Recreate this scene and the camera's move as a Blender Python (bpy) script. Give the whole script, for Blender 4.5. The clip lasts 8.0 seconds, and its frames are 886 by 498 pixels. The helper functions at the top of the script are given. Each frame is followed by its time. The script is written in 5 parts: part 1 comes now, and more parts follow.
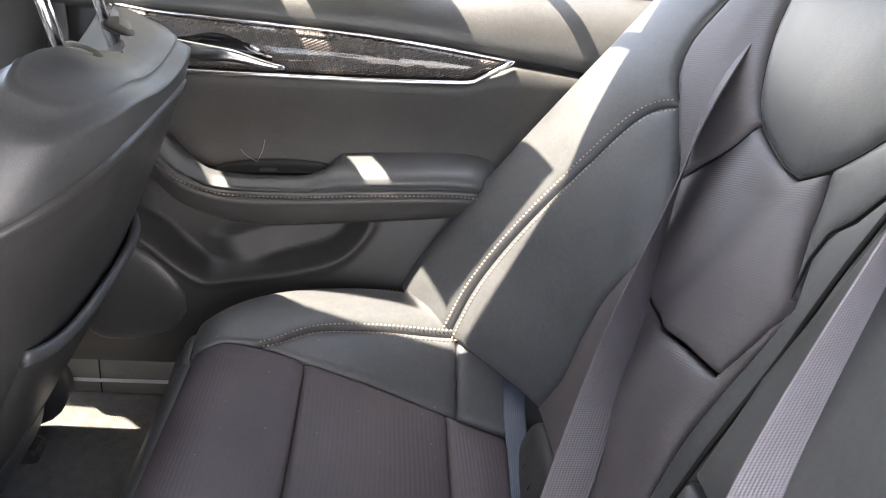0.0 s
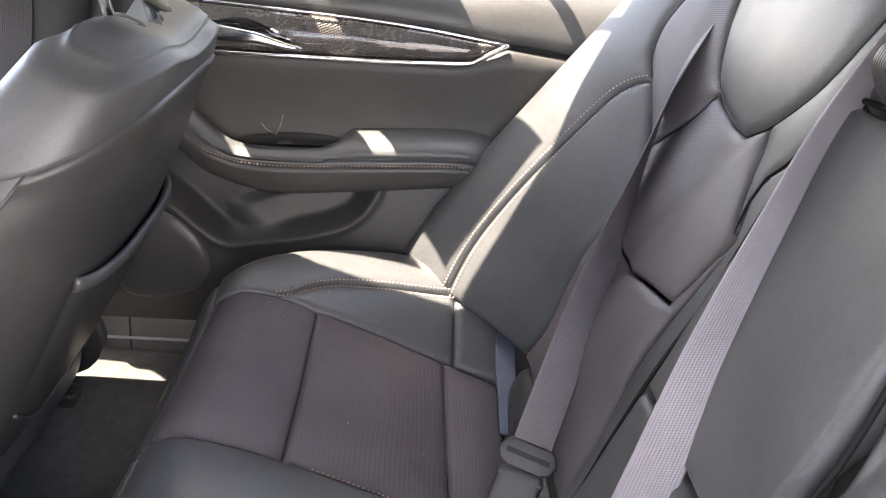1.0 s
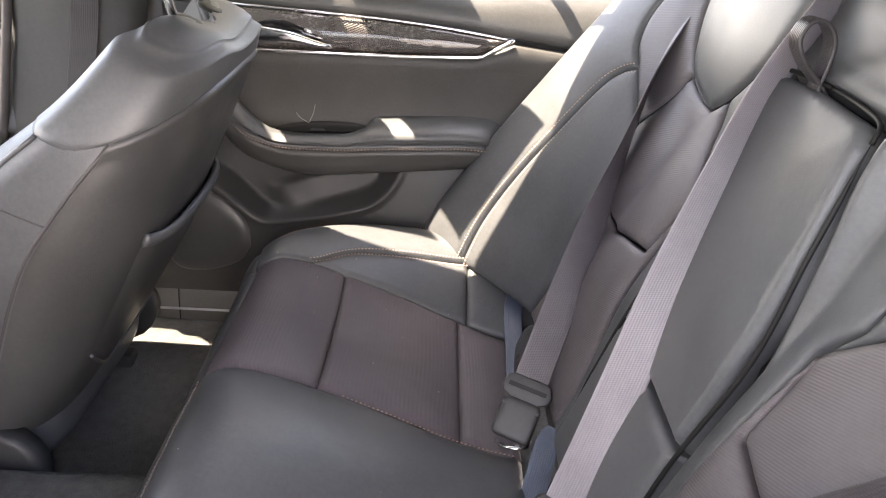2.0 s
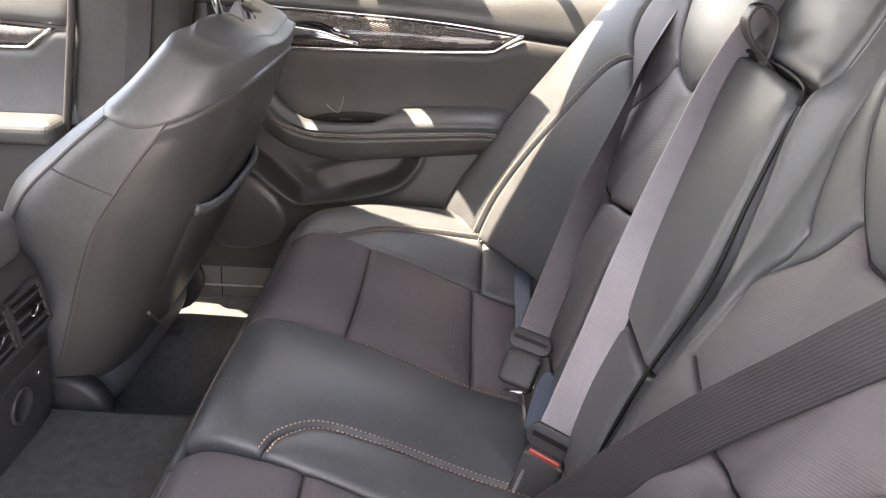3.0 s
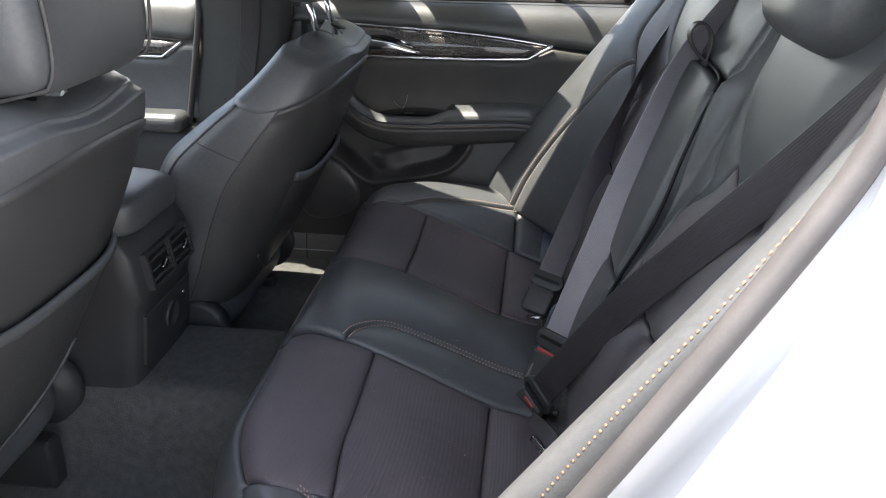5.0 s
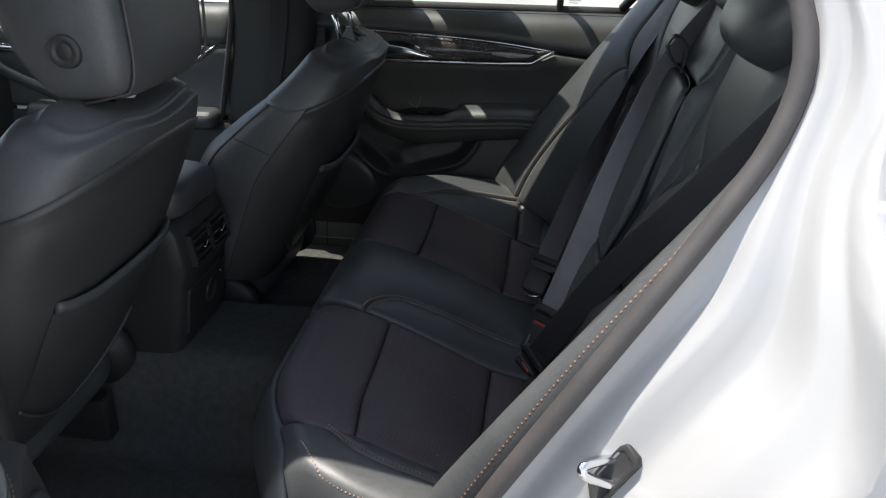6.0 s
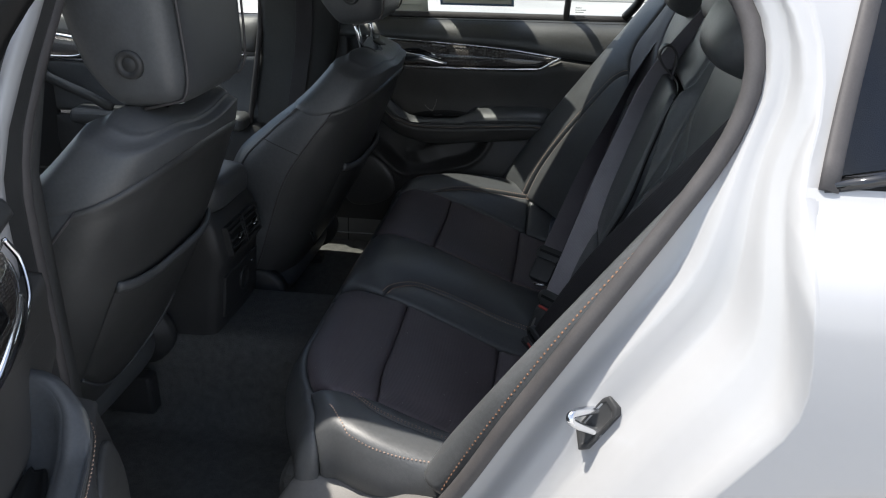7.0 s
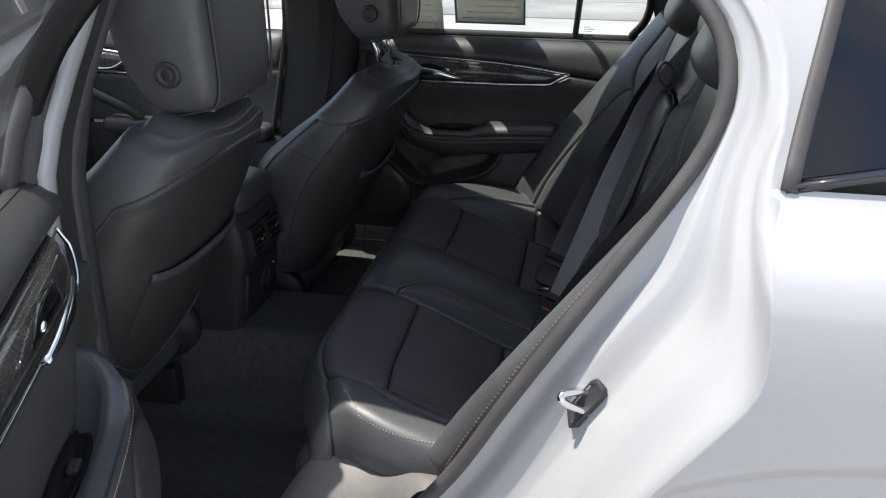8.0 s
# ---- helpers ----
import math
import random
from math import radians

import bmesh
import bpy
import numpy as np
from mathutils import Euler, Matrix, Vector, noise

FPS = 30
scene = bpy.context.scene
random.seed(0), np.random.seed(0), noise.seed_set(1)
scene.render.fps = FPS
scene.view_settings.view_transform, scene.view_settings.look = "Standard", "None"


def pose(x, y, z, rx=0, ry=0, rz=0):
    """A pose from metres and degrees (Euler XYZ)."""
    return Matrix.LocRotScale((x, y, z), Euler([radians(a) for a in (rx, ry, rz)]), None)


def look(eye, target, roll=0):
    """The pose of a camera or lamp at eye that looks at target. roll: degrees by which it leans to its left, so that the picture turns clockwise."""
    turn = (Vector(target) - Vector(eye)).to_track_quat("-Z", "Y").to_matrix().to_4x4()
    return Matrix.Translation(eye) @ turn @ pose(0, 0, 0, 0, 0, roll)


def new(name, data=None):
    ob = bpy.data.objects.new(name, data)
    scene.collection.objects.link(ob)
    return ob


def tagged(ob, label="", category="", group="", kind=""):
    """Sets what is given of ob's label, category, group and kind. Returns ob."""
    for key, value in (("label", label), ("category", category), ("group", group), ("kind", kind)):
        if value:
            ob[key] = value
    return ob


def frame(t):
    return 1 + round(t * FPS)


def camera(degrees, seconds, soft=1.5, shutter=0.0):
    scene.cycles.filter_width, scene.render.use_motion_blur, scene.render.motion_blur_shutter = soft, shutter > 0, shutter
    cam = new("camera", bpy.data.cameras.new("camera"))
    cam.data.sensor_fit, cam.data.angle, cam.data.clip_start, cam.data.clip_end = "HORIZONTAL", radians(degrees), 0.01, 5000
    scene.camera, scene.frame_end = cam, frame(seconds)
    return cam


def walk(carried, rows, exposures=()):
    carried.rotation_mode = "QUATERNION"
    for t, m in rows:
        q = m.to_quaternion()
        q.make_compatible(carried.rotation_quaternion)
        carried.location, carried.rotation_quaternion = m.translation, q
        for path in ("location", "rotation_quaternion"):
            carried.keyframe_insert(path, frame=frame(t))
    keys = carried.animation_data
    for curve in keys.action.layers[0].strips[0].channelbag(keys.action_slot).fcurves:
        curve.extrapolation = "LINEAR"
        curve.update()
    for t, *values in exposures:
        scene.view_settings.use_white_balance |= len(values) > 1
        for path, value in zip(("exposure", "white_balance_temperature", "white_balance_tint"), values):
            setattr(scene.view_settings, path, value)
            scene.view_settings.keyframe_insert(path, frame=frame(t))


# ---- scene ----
import mathutils.geometry

cam = camera(57.0, 8.0, soft=1.15)
PATH = [
    (0, (0.095, -0.413, 1.144), (0.236, 1.381, 0.27), 4.5),
    (0.5, (0.104, -0.469, 1.138), (0.228, 1.33, 0.274), 4.9),
    (1, (0.116, -0.549, 1.134), (0.216, 1.257, 0.281), 4.5),
    (1.5, (0.129, -0.64, 1.141), (0.193, 1.17, 0.293), 3.8),
    (2.8, (0.15, -0.835, 1.146), (0.123, 0.991, 0.33), 2.3),
    (3, (0.164, -0.871, 1.15), (0.117, 0.953, 0.331), 2.0),
    (3.5, (0.208, -0.971, 1.168), (0.116, 0.857, 0.36), 1.5),
    (4, (0.227, -1.063, 1.189), (0.07, 0.763, 0.389), 1.0),
    (4.5, (0.225, -1.158, 1.198), (0.036, 0.667, 0.403), 0.8),
    (6, (0.258, -1.431, 1.263), (0.025, 0.386, 0.459), 1.0),
    (6.5, (0.273, -1.508, 1.287), (0.017, 0.306, 0.485), 0.7),
    (7, (0.285, -1.575, 1.302), (0.011, 0.238, 0.502), 0.5),
    (7.5, (0.306, -1.626, 1.314), (0.007, 0.184, 0.516), 0.3),
    (8, (0.317, -1.677, 1.317), (-0.001, 0.144, 0.553), 0.8),
]

EXPOSURES = [(0.0, 3.80, 7000, 18), (1.7, 4.00, 7400, 22), (2.8, 3.92, 7600, 20), (3.5, 3.82, 7600, 20), (4.5, 3.24, 7200, 20), (4.7, 3.06, 6900, 17),
             (5.8, 1.12, 6350, 10), (6.5, 1.02, 6250, 10), (8.0, 0.98, 6200, 10)]

walk(cam, [(t, look(eye, target, roll)) for t, eye, target, roll in PATH], EXPOSURES)

# ---- world and sun ----
SUN_WAY = Vector((-0.38, 0.019, 1.0)).normalized()      # towards the sun, ahead of the car and almost overhead
world = bpy.data.worlds.new("sky")
scene.world = world
world.use_nodes = True
wn = world.node_tree
sky = wn.nodes.new("ShaderNodeTexSky")
sky.sky_type, sky.sun_disc = "NISHITA", False
sky.sun_elevation = math.asin(SUN_WAY.z)
sky.sun_rotation = math.atan2(SUN_WAY.x, SUN_WAY.y)
grey = wn.nodes.new("ShaderNodeRGBToBW")
wn.links.new(sky.outputs["Color"], grey.inputs[0])
cloud = wn.nodes.new("ShaderNodeMix")
cloud.data_type = "RGBA"
puffs = wn.nodes.new("ShaderNodeTexNoise")
puffs.inputs["Scale"].default_value, puffs.inputs["Detail"].default_value = 2.6, 7.0
wn.links.new(wn.nodes.new("ShaderNodeTexCoord").outputs["Generated"], puffs.inputs["Vector"])
cover = wn.nodes.new("ShaderNodeMapRange")
cover.inputs["From Min"].default_value, cover.inputs["From Max"].default_value = 0.40, 0.62
wn.links.new(puffs.outputs["Fac"], cover.inputs["Value"])
lift = wn.nodes.new("ShaderNodeMath")
lift.operation, lift.inputs[1].default_value = "MULTIPLY", 1.7
wn.links.new(grey.outputs[0], lift.inputs[0])
wn.links.new(cover.outputs[0], cloud.inputs["Factor"])
wn.links.new(sky.outputs["Color"], cloud.inputs["A"])
wn.links.new(lift.outputs[0], cloud.inputs["B"])
wn.links.new(cloud.outputs["Result"], wn.nodes["Background"].inputs["Color"])
wn.nodes["Background"].inputs["Strength"].default_value = 0.15
sun_data = bpy.data.lights.new("sun", "SUN")
sun_data.energy, sun_data.angle, sun_data.color = 3.3, radians(0.55), (1.0, 0.92, 0.80)
sun = new("sun", sun_data)
sun.matrix_world = look(SUN_WAY * 30, (0, 0, 0))


# ---- materials ----
def node(nt, kind, **values):
    n = nt.nodes.new(kind)
    for key, value in values.items():
        n.inputs[key.replace("_", " ")].default_value = value
    return n


def material(name, color, rough=0.5, metal=0.0, var=0.25, scale=6.0, grain=0.0, grain_scale=900.0, spec=0.5,
             coat=0.0, ribs=None, spots=0.0, rough_var=0.1):
    """Two scales of variation in colour and gloss; a fine cell grain; ribs: (axis vector in 1/m, depth in m)."""
    m = bpy.data.materials.new(name)
    m.use_nodes = True
    nt = m.node_tree
    bsdf = nt.nodes["Principled BSDF"]
    where = nt.nodes.new("ShaderNodeTexCoord").outputs["Object"]
    big = node(nt, "ShaderNodeTexNoise", Scale=scale, Detail=5.0, Roughness=0.6)
    fine = node(nt, "ShaderNodeTexNoise", Scale=scale * 28, Detail=3.0)
    nt.links.new(where, big.inputs["Vector"]), nt.links.new(where, fine.inputs["Vector"])
    mixed = nt.nodes.new("ShaderNodeMath")
    mixed.operation = "MULTIPLY_ADD"
    mixed.inputs[1].default_value = 0.4
    nt.links.new(fine.outputs["Fac"], mixed.inputs[0]), nt.links.new(big.outputs["Fac"], mixed.inputs[2])
    ramp = nt.nodes.new("ShaderNodeValToRGB")
    lo, hi = [c * (1 - var) for c in color], [min(1, c * (1 + var)) for c in color]
    ramp.color_ramp.elements[0].position, ramp.color_ramp.elements[0].color = 0.45, (*lo, 1)
    ramp.color_ramp.elements[1].position, ramp.color_ramp.elements[1].color = 0.95, (*hi, 1)
    nt.links.new(mixed.outputs[0], ramp.inputs["Fac"])
    colour_out = ramp.outputs["Color"]
    if spots:
        cells = node(nt, "ShaderNodeTexVoronoi", Scale=140.0)
        nt.links.new(where, cells.inputs["Vector"])
        cut = nt.nodes.new("ShaderNodeMath")
        cut.operation, cut.inputs[1].default_value = "LESS_THAN", spots
        nt.links.new(cells.outputs["Distance"], cut.inputs[0])
        mix = nt.nodes.new("ShaderNodeMix")
        mix.data_type = "RGBA"
        nt.links.new(cut.outputs[0], mix.inputs["Factor"])
        nt.links.new(colour_out, mix.inputs["A"])
        mix.inputs["B"].default_value = (0.35, 0.34, 0.32, 1)
        colour_out = mix.outputs["Result"]
    nt.links.new(colour_out, bsdf.inputs["Base Color"])
    gloss = nt.nodes.new("ShaderNodeMapRange")
    gloss.inputs["To Min"].default_value, gloss.inputs["To Max"].default_value = max(0, rough - rough_var), min(1, rough + rough_var)
    nt.links.new(mixed.outputs[0], gloss.inputs["Value"])
    gloss.inputs["From Min"].default_value, gloss.inputs["From Max"].default_value = 0.4, 1.0
    nt.links.new(gloss.outputs["Result"], bsdf.inputs["Roughness"])
    bsdf.inputs["Metallic"].default_value = metal
    bsdf.inputs["Specular IOR Level"].default_value = spec
    bsdf.inputs["Coat Weight"].default_value = coat
    bsdf.inputs["Coat Roughness"].default_value = 0.04
    last = None
    if grain:
        cell = node(nt, "ShaderNodeTexVoronoi", Scale=grain_scale)
        nt.links.new(where, cell.inputs["Vector"])
        bump = node(nt, "ShaderNodeBump", Strength=0.6, Distance=grain)
        nt.links.new(cell.outputs["Distance"], bump.inputs["Height"])
        last = bump
        soft = node(nt, "ShaderNodeBump", Strength=0.5, Distance=grain * 3.5)
        wav = node(nt, "ShaderNodeTexNoise", Scale=22.0, Detail=3.0)
        nt.links.new(where, wav.inputs["Vector"]), nt.links.new(wav.outputs["Fac"], soft.inputs["Height"])
        nt.links.new(last.outputs["Normal"], soft.inputs["Normal"])
        last = soft
    if ribs:
        height = None
        for axis in ribs[0]:
            dot = nt.nodes.new("ShaderNodeVectorMath")
            dot.operation = "DOT_PRODUCT"
            dot.inputs[1].default_value = [a * 2 * math.pi for a in axis]
            nt.links.new(where, dot.inputs[0])
            sine = nt.nodes.new("ShaderNodeMath")
            sine.operation = "SINE"
            nt.links.new(dot.outputs["Value"], sine.inputs[0])
            if height is None:
                height = sine
            else:
                both = nt.nodes.new("ShaderNodeMath")
                both.operation = "MULTIPLY" if len(ribs) > 2 else "ADD"
                nt.links.new(height.outputs[0], both.inputs[0]), nt.links.new(sine.outputs[0], both.inputs[1])
                height = both
        bump = node(nt, "ShaderNodeBump", Strength=1.0, Distance=ribs[1])
        nt.links.new(height.outputs[0], bump.inputs["Height"])
        if last:
            nt.links.new(last.outputs["Normal"], bump.inputs["Normal"])
        last = bump
    if last:
        nt.links.new(last.outputs["Normal"], bsdf.inputs["Normal"])
    return m


def glass(name, tint):
    m = bpy.data.materials.new(name)
    m.use_nodes = True
    nt = m.node_tree
    nt.nodes.remove(nt.nodes["Principled BSDF"])
    clear = node(nt, "ShaderNodeBsdfTransparent", Color=(*tint, 1))
    shine = node(nt, "ShaderNodeBsdfGlossy", Roughness=0.01, Color=(0.95, 0.97, 1, 1))
    facing = nt.nodes.new("ShaderNodeLayerWeight")
    steep = nt.nodes.new("ShaderNodeMath")
    steep.operation, steep.inputs[1].default_value = "POWER", 2.6
    nt.links.new(facing.outputs["Facing"], steep.inputs[0])
    fres = nt.nodes.new("ShaderNodeMath")
    fres.operation, fres.inputs[1].default_value, fres.inputs[2].default_value = "MULTIPLY_ADD", 0.75, 0.05
    nt.links.new(steep.outputs[0], fres.inputs[0])
    mix = nt.nodes.new("ShaderNodeMixShader")
    nt.links.new(fres.outputs[0], mix.inputs[0]), nt.links.new(clear.outputs[0], mix.inputs[1]), nt.links.new(shine.outputs[0], mix.inputs[2])
    nt.links.new(mix.outputs[0], nt.nodes["Material Output"].inputs["Surface"])
    return m


LEATHER = material("black_leather", (0.086, 0.089, 0.092), 0.41, grain=0.00018, grain_scale=1000, var=0.25, scale=7, spec=0.55)
INSERT = material("ribbed_black_leather", (0.106, 0.090, 0.097), 0.54, var=0.2, scale=9, ribs=([(212, 0, 86)], 0.00010), spec=0.4)
INSERT_BACK = material("perforated_black_leather", (0.100, 0.087, 0.090), 0.50, var=0.2, scale=9, ribs=([(140, 130, 330)], 0.00008), spec=0.7)
DOOR_VINYL = material("black_door_vinyl", (0.060, 0.058, 0.055), 0.48, grain=0.0002, grain_scale=1000, var=0.25, scale=9, spec=0.4)
SOFT_PLASTIC = material("soft_black_plastic", (0.062, 0.062, 0.061), 0.40, grain=0.00025, grain_scale=800, var=0.2, spec=0.5)
HARD_PLASTIC = material("hard_black_plastic", (0.046, 0.046, 0.046), 0.42, grain=0.0002, grain_scale=1500, var=0.2, spec=0.4)
GLOSS_BLACK = material("gloss_black", (0.010, 0.010, 0.011), 0.08, var=0.1, rough_var=0.04, coat=0.6)
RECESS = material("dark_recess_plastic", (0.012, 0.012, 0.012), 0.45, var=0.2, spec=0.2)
RUBBER = material("black_rubber", (0.075, 0.070, 0.070), 0.55, var=0.2, scale=14, spec=0.35)
CARPET = material("charcoal_carpet", (0.115, 0.114, 0.108), 0.95, var=0.25, scale=60, grain=0.0022, grain_scale=420, spec=0.1)
def webbing(name, color, rough, spec):
    """Woven belt: ribs along its length, with a fine slanted weave between them, in metres of the band itself."""
    m = material(name, color, rough, var=0.15, scale=16, spec=spec)
    nt = m.node_tree
    bsdf = nt.nodes["Principled BSDF"]
    place = nt.nodes.new("ShaderNodeUVMap")
    place.uv_map = "weave"

    def waves(u, v):
        dot = nt.nodes.new("ShaderNodeVectorMath")
        dot.operation, dot.inputs[1].default_value = "DOT_PRODUCT", (u * 2 * math.pi, v * 2 * math.pi, 0)
        nt.links.new(place.outputs["UV"], dot.inputs[0])
        sine = nt.nodes.new("ShaderNodeMath")
        sine.operation = "SINE"
        nt.links.new(dot.outputs["Value"], sine.inputs[0])
        return sine.outputs[0]

    def combine(kind, a, b):
        n = nt.nodes.new("ShaderNodeMath")
        n.operation = kind
        for socket, value in zip(n.inputs, (a, b)):
            if isinstance(value, float):
                socket.default_value = value
            else:
                nt.links.new(value, socket)
        return n.outputs[0]
    weave = combine("ADD", waves(340, 0), combine("MULTIPLY", waves(170, 420), 0.35))
    bump = node(nt, "ShaderNodeBump", Strength=1.0, Distance=0.00016)
    nt.links.new(weave, bump.inputs["Height"]), nt.links.new(bump.outputs["Normal"], bsdf.inputs["Normal"])
    worn = nt.nodes.new("ShaderNodeMix")
    worn.data_type, worn.blend_type, worn.inputs["Factor"].default_value = "RGBA", "MULTIPLY", 1.0
    shade = nt.nodes.new("ShaderNodeMapRange")
    shade.inputs["From Min"].default_value, shade.inputs["From Max"].default_value = -1.6, 1.6
    shade.inputs["To Min"].default_value, shade.inputs["To Max"].default_value = 0.86, 1.12
    nt.links.new(weave, shade.inputs["Value"])
    nt.links.new(bsdf.inputs["Base Color"].links[0].from_socket, worn.inputs["A"]), nt.links.new(shade.outputs[0], worn.inputs["B"])
    nt.links.new(worn.outputs["Result"], bsdf.inputs["Base Color"])
    return m


# Lit and shaded copies of one belt webbing; painted window sheen pales the greys.
WEBBING = webbing("dark_webbing", (0.125, 0.111, 0.119), 0.36, 0.5)
SHEEN_WEBBING = webbing("sheen_paled_webbing", (0.30, 0.278, 0.296), 0.40, 0.5)
BLACK_WEBBING = webbing("black_webbing", (0.048, 0.044, 0.046), 0.42, 0.45)
BLUE_WEBBING = webbing("blue_black_webbing", (0.083, 0.102, 0.140), 0.36, 0.5)
THREAD = material("tan_thread", (0.42, 0.30, 0.235), 0.75, var=0.25, scale=60)
SEAM_THREAD = material("bright_tan_thread", (0.52, 0.37, 0.29), 0.75, var=0.25, scale=60)
EDGE_THREAD = material("cinnamon_thread", (0.30, 0.165, 0.10), 0.75, var=0.25, scale=60)
PALE_THREAD = material("pale_thread", (0.36, 0.29, 0.25), 0.75, var=0.25, scale=60)
CHROME = material("satin_chrome", (0.75, 0.76, 0.78), 0.16, 1.0, var=0.05, rough_var=0.06)
STEEL = material("bright_steel", (0.62, 0.62, 0.62), 0.25, 1.0, var=0.15, scale=30)
CARBON = material("carbon_weave", (0.050, 0.042, 0.038), 0.26, var=0.3, ribs=([(260, 0, 110), (-110, 0, 260)], 0.00022), coat=1.0, spec=0.6)
WHITE_PAINT = material("white_paint", (0.425, 0.425, 0.43), 0.33, var=0.02, scale=2.5, coat=0.35, rough_var=0.04)
# Light put into colour: one sill plastic, paler for the sunlit side, darker far.
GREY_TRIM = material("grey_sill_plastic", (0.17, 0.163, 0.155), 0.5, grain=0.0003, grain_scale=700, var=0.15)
FAR_SHADE_TRIM = material("far_shade_sill_plastic", (0.114, 0.112, 0.103), 0.5, grain=0.0003, grain_scale=700, var=0.15)
HEADLINER = material("dark_headliner", (0.10, 0.098, 0.095), 0.95, var=0.1, scale=40, grain=0.0006, grain_scale=600, spec=0.1)
RED = material("red_plastic", (0.42, 0.05, 0.035), 0.4, var=0.1)
PAPER = material("window_label_paper", (0.62, 0.60, 0.52), 0.8, var=0.06, scale=20)
def let_light_through(mat, colour, share):
    """Thin paper: part of the light passes."""
    nt = mat.node_tree
    thin = nt.nodes.new("ShaderNodeBsdfTranslucent")
    thin.inputs["Color"].default_value = (*colour, 1)
    blend = nt.nodes.new("ShaderNodeMixShader")
    blend.inputs[0].default_value = share
    nt.links.new(nt.nodes["Principled BSDF"].outputs[0], blend.inputs[1])
    nt.links.new(thin.outputs[0], blend.inputs[2])
    nt.links.new(blend.outputs[0], nt.nodes["Material Output"].inputs["Surface"])


let_light_through(PAPER, (0.62, 0.61, 0.55), 0.5)
PAPER_BLUE = material("label_blue_print", (0.22, 0.33, 0.50), 0.8, var=0.1)
INK = material("label_grey_print", (0.50, 0.50, 0.48), 0.85, var=0.2)
let_light_through(PAPER_BLUE, (0.40, 0.52, 0.66), 0.6)
let_light_through(INK, (0.60, 0.60, 0.56), 0.75)
CONCRETE = material("sunlit_concrete", (0.40, 0.39, 0.375), 0.9, var=0.18, scale=0.9, grain=0.002, grain_scale=60)
ASPHALT = material("pale_worn_road", (0.30, 0.295, 0.285), 0.9, var=0.3, scale=0.7, grain=0.003, grain_scale=90)
GRASS = material("mown_grass", (0.075, 0.13, 0.035), 0.9, var=0.45, scale=3.0, grain=0.01, grain_scale=40)
LEAF = material("shrub_leaves", (0.06, 0.11, 0.03), 0.6, var=0.5, scale=12)
SIDE_GLASS = glass("side_glass", (0.84, 0.88, 0.86))
DARK_GLASS = glass("privacy_glass", (0.16, 0.17, 0.19))
REAR_GLASS = glass("rear_glass", (0.26, 0.28, 0.28))


# ---- mesh tools ----
def smoothstep(a, b, x):
    t = min(1.0, max(0.0, (x - a) / (b - a)))
    return t * t * (3 - 2 * t)


def table(xs, ys, x):
    """A smooth curve through a small table."""
    if x <= xs[0]:
        return ys[0] + (ys[1] - ys[0]) / (xs[1] - xs[0]) * (x - xs[0])
    if x >= xs[-1]:
        return ys[-1] + (ys[-1] - ys[-2]) / (xs[-1] - xs[-2]) * (x - xs[-1])
    i = max(k for k in range(len(xs) - 1) if xs[k] <= x)
    h = xs[i + 1] - xs[i]
    def slope(k):
        if k == 0:
            return (ys[1] - ys[0]) / (xs[1] - xs[0])
        if k == len(xs) - 1:
            return (ys[-1] - ys[-2]) / (xs[-1] - xs[-2])
        return (ys[k + 1] - ys[k - 1]) / (xs[k + 1] - xs[k - 1])
    t = (x - xs[i]) / h
    return ((2 * t ** 3 - 3 * t ** 2 + 1) * ys[i] + (t ** 3 - 2 * t ** 2 + t) * h * slope(i)
            + (-2 * t ** 3 + 3 * t ** 2) * ys[i + 1] + (t ** 3 - t ** 2) * h * slope(i + 1))


def curve_points(points, n=8, closed=False):
    """A smooth line through the points (Catmull-Rom), n steps between two."""
    pts = [Vector(p) for p in points]
    out, count = [], len(pts)
    for i in range(count if closed else count - 1):
        if closed:
            a, b, c, d = (pts[(i + k) % count] for k in (-1, 0, 1, 2))
        else:
            b, c = pts[i], pts[i + 1]
            a = pts[i - 1] if i else b * 2 - c
            d = pts[i + 2] if i + 2 < count else c * 2 - b
        for k in range(n):
            t = k / n
            out.append(0.5 * ((2 * b) + (c - a) * t + (2 * a - 5 * b + 4 * c - d) * t * t + (3 * b - a - 3 * c + d) * t ** 3))
    if not closed:
        out.append(pts[-1])
    return out


def resample(points, n):
    pts = [Vector(p) for p in points]
    run = [0.0]
    for a, b in zip(pts, pts[1:]):
        run.append(run[-1] + (b - a).length)
    out, j = [], 0
    for k in range(n):
        d = run[-1] * k / (n - 1)
        while j < len(pts) - 2 and run[j + 1] < d:
            j += 1
        span = run[j + 1] - run[j]
        out.append(pts[j].lerp(pts[j + 1], (d - run[j]) / span if span else 0))
    return out


def part(name, bm, mat, parent=None, label="", smooth=True):
    me = bpy.data.meshes.new(name)
    bm.to_mesh(me)
    bm.free()
    me.materials.append(mat)
    if smooth and len(me.polygons) > 6:
        me.polygons.foreach_set("use_smooth", [True] * len(me.polygons))
    ob = new(name, me)
    if parent is not None:
        ob.parent = parent
    if label:
        ob["label"] = label
    return ob


def soften(ob, width, segments=2, angle=35):
    mod = ob.modifiers.new("edge", "BEVEL")
    mod.width, mod.segments, mod.limit_method, mod.angle_limit = width, segments, "ANGLE", radians(angle)
    return ob


def thing(name, label, category, group="", kind="", at=(0, 0, 0)):
    ob = new(name)
    ob.empty_display_size = 0.05
    ob.location = at
    return tagged(ob, label, category, group, kind)


